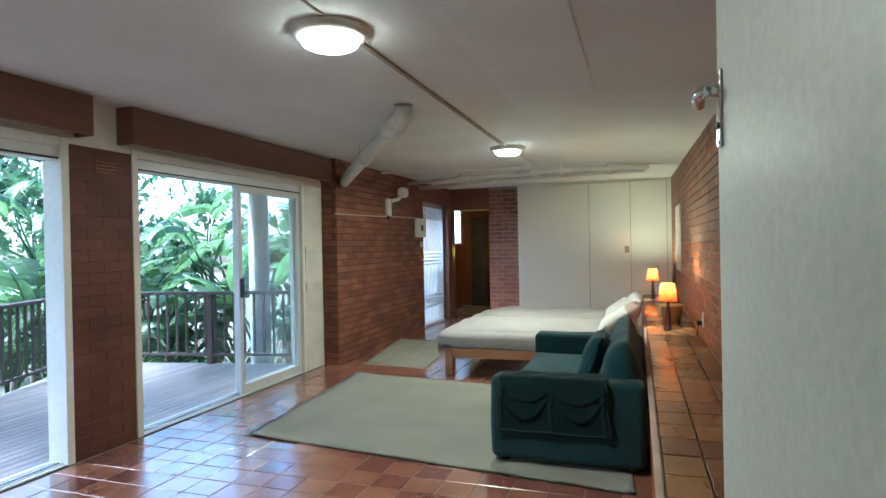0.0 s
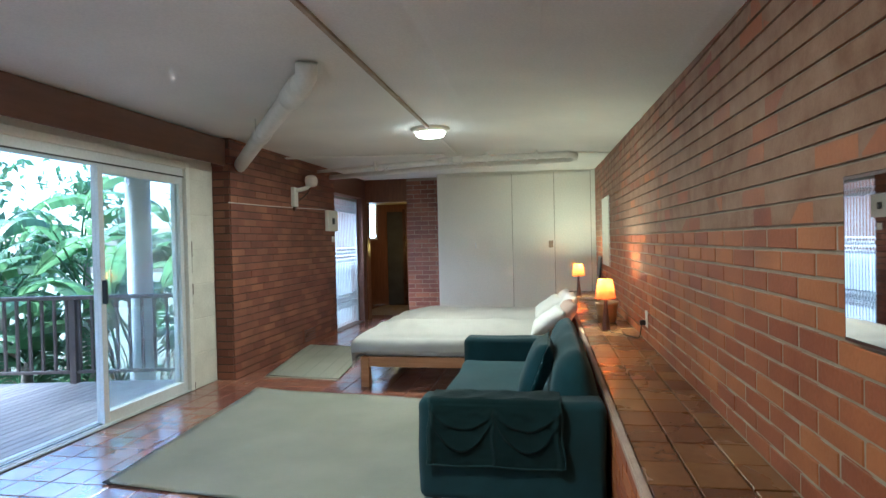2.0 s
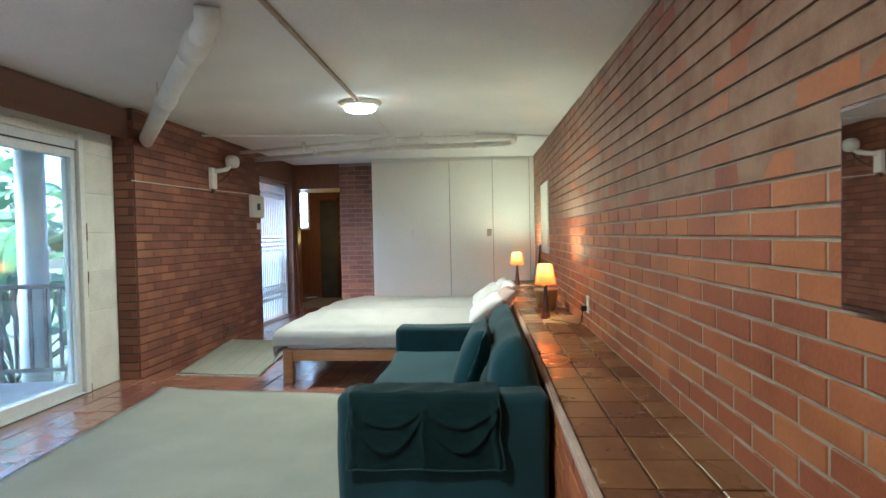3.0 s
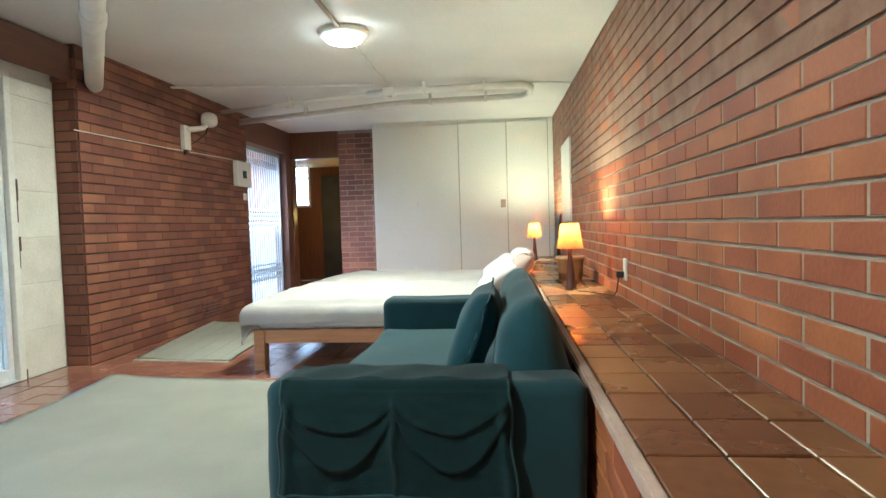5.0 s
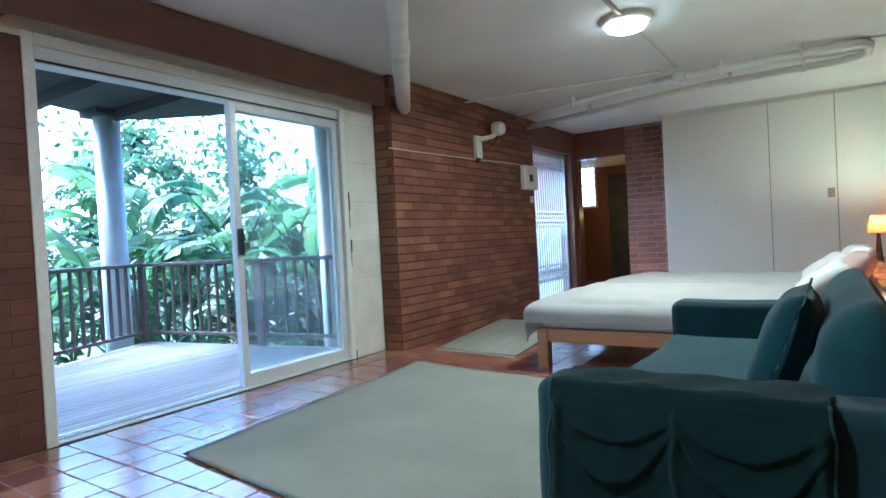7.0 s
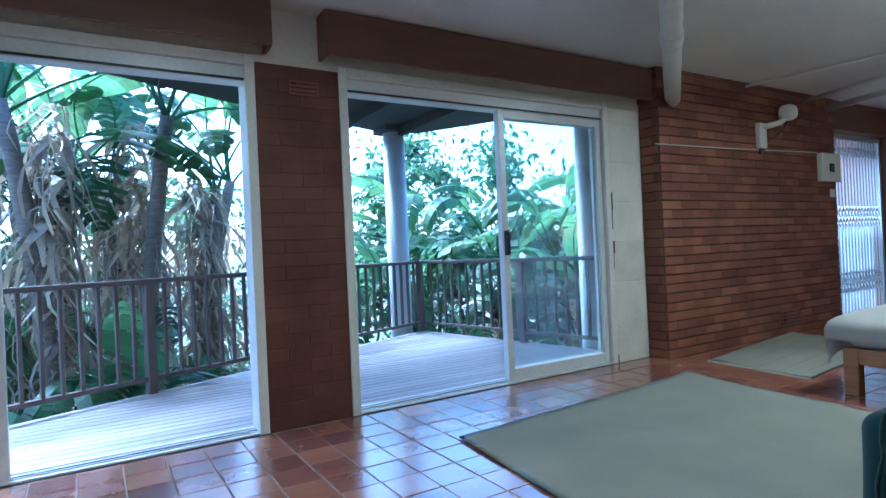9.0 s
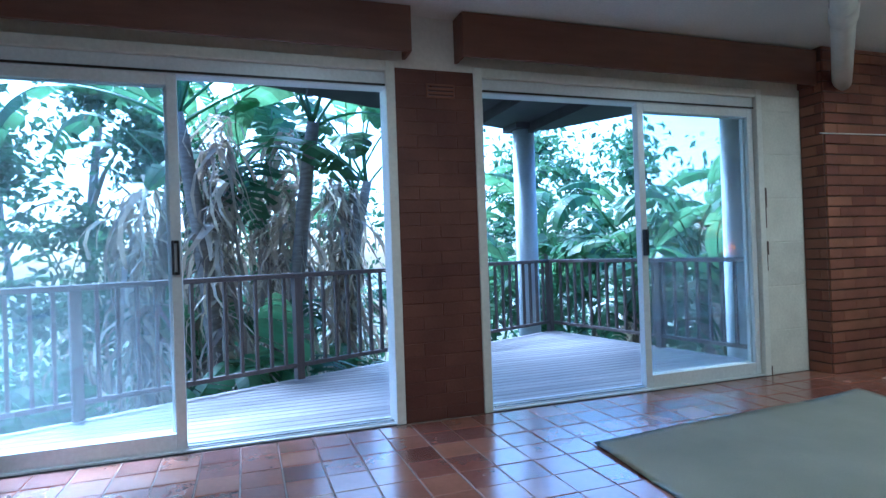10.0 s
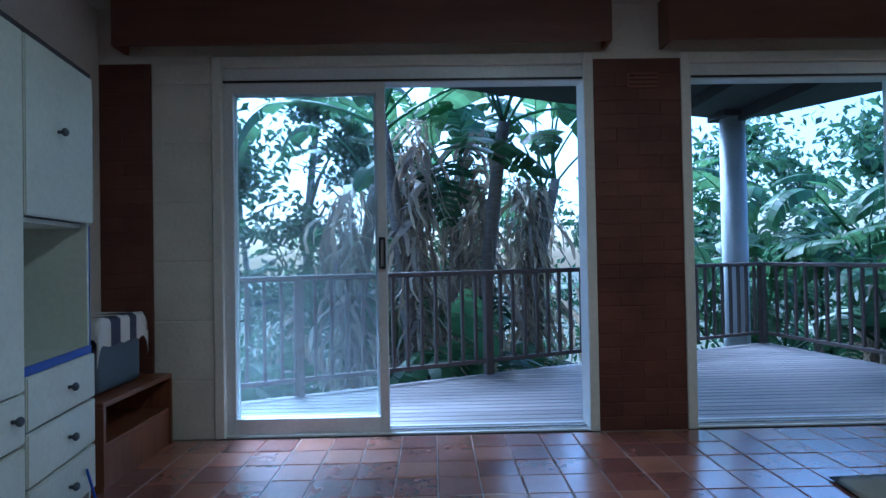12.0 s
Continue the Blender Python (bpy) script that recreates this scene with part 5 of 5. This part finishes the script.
for i in range(32):
    z0 = i * BH
    bx(bm, LX - 0.001, LX + 0.0095, 5.864, 8.755, z0 + BJ / 2, z0 + BH - BJ / 2)
tagged(part("mortar_perpends", bm, M["brick_dark"], wall_w), kind="stuff")
WEST = Matrix(((0, 0, 1, LX), (1, 0, 0, 0), (0, 1, 0, 0), (0, 0, 0, 1)))
cells = courses(5.864, 8.755, 0.0, 2.5, BL, BH, BJ, lambda u, v: v > cz(LX, u) + 0.05, 0.0008)
lay(wall_w, "brick", WEST, cells, 0.013, 0.0015, M["brick_dark"], 300, (6.9, 1.2))
SOUTHF = Matrix(((1, 0, 0, 0), (0, 0, -1, 5.86), (0, 1, 0, 0), (0, 0, 0, 1)))
cells = courses(DX, LX, 0.0, 2.4, 0.25, BH, BJ, side=0.002)
lay(wall_w, "brick_return", SOUTHF, cells, 0.006, 0.003, M["brick_dark"], 80, (LX, 1.2))
PIERM = Matrix(((0, 0, 1, DX), (1, 0, 0, 0), (0, 1, 0, 0), (0, 0, 0, 1)))
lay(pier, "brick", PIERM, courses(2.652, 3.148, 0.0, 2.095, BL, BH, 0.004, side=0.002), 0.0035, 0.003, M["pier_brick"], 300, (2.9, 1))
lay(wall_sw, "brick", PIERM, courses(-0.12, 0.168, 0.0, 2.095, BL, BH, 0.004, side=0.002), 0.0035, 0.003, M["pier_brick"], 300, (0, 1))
NORTHM = Matrix(((1, 0, 0, 0), (0, 0, -1, 10.3), (0, 1, 0, 0), (0, 0, 0, 1)))
lay(wall_n, "brick", NORTHM, courses(-2.068, -1.432, 0.0, 2.45, BL, BH, BJ), 0.006, 0.002, M["brick_mid"], 300, (-1.8, 1.2))
LEDGEF = Matrix(((0, 0, -1, 0.592), (-1, 0, 0, 0), (0, 1, 0, 0), (0, 0, 0, 1)))
cells = [(-c[0], c[1], c[2], c[3]) for c in courses(0.0, YN, 0.02, 0.49, BL, BH, BJ)]
lay(ledge, "brick", LEDGEF, cells, 0.007, 0.003, M["brick"], 120, (-2.6, 0.3))

FLAT = Matrix.Translation((0, 0, 0.508))
cells = []
for j in range(48):
    for u0, u1 in ((0.607, 0.759), (0.764, 0.929), (0.934, 1.060)):
        y0, y1 = j * 0.21 + 0.011 - 0.2, (j + 1) * 0.21 + 0.007 - 0.2
        y0, y1 = max(y0, 0.0), min(y1, YN)
        cells.append(((u0 + u1) / 2, (y0 + y1) / 2, u1 - u0 - 0.003, y1 - y0 - 0.003))
lay(ledge, "ledge_tile", FLAT, cells, 0.0145, 0.003, M["ledge_tile"], 147, (0.8, 3))
floor = bpy.data.objects["floor"]
FLOORM = Matrix.Translation((0, 0, -0.006))
cells = []
TX, TY = 0.2, 0.187
for i in range(-16, 3):
    for j in range(-7, 58):
        x0, x1 = i * TX + 0.03, (i + 1) * TX + 0.03
        y0, y1 = j * TY + 0.05, (j + 1) * TY + 0.05
        x0, x1 = max(x0, -3.0), min(x1, 0.59)
        if x1 - x0 < 0.03:
            continue
        if y0 > 5.75 and x1 < LX:
            continue
        cells.append(((x0 + x1) / 2, (y0 + y1) / 2, x1 - x0 - 0.006, y1 - y0 - 0.006))
lay(floor, "floor_tile", FLOORM, cells, 0.008, 0.0025, M["floor_tile"], 300, (-2.5, 2.6))
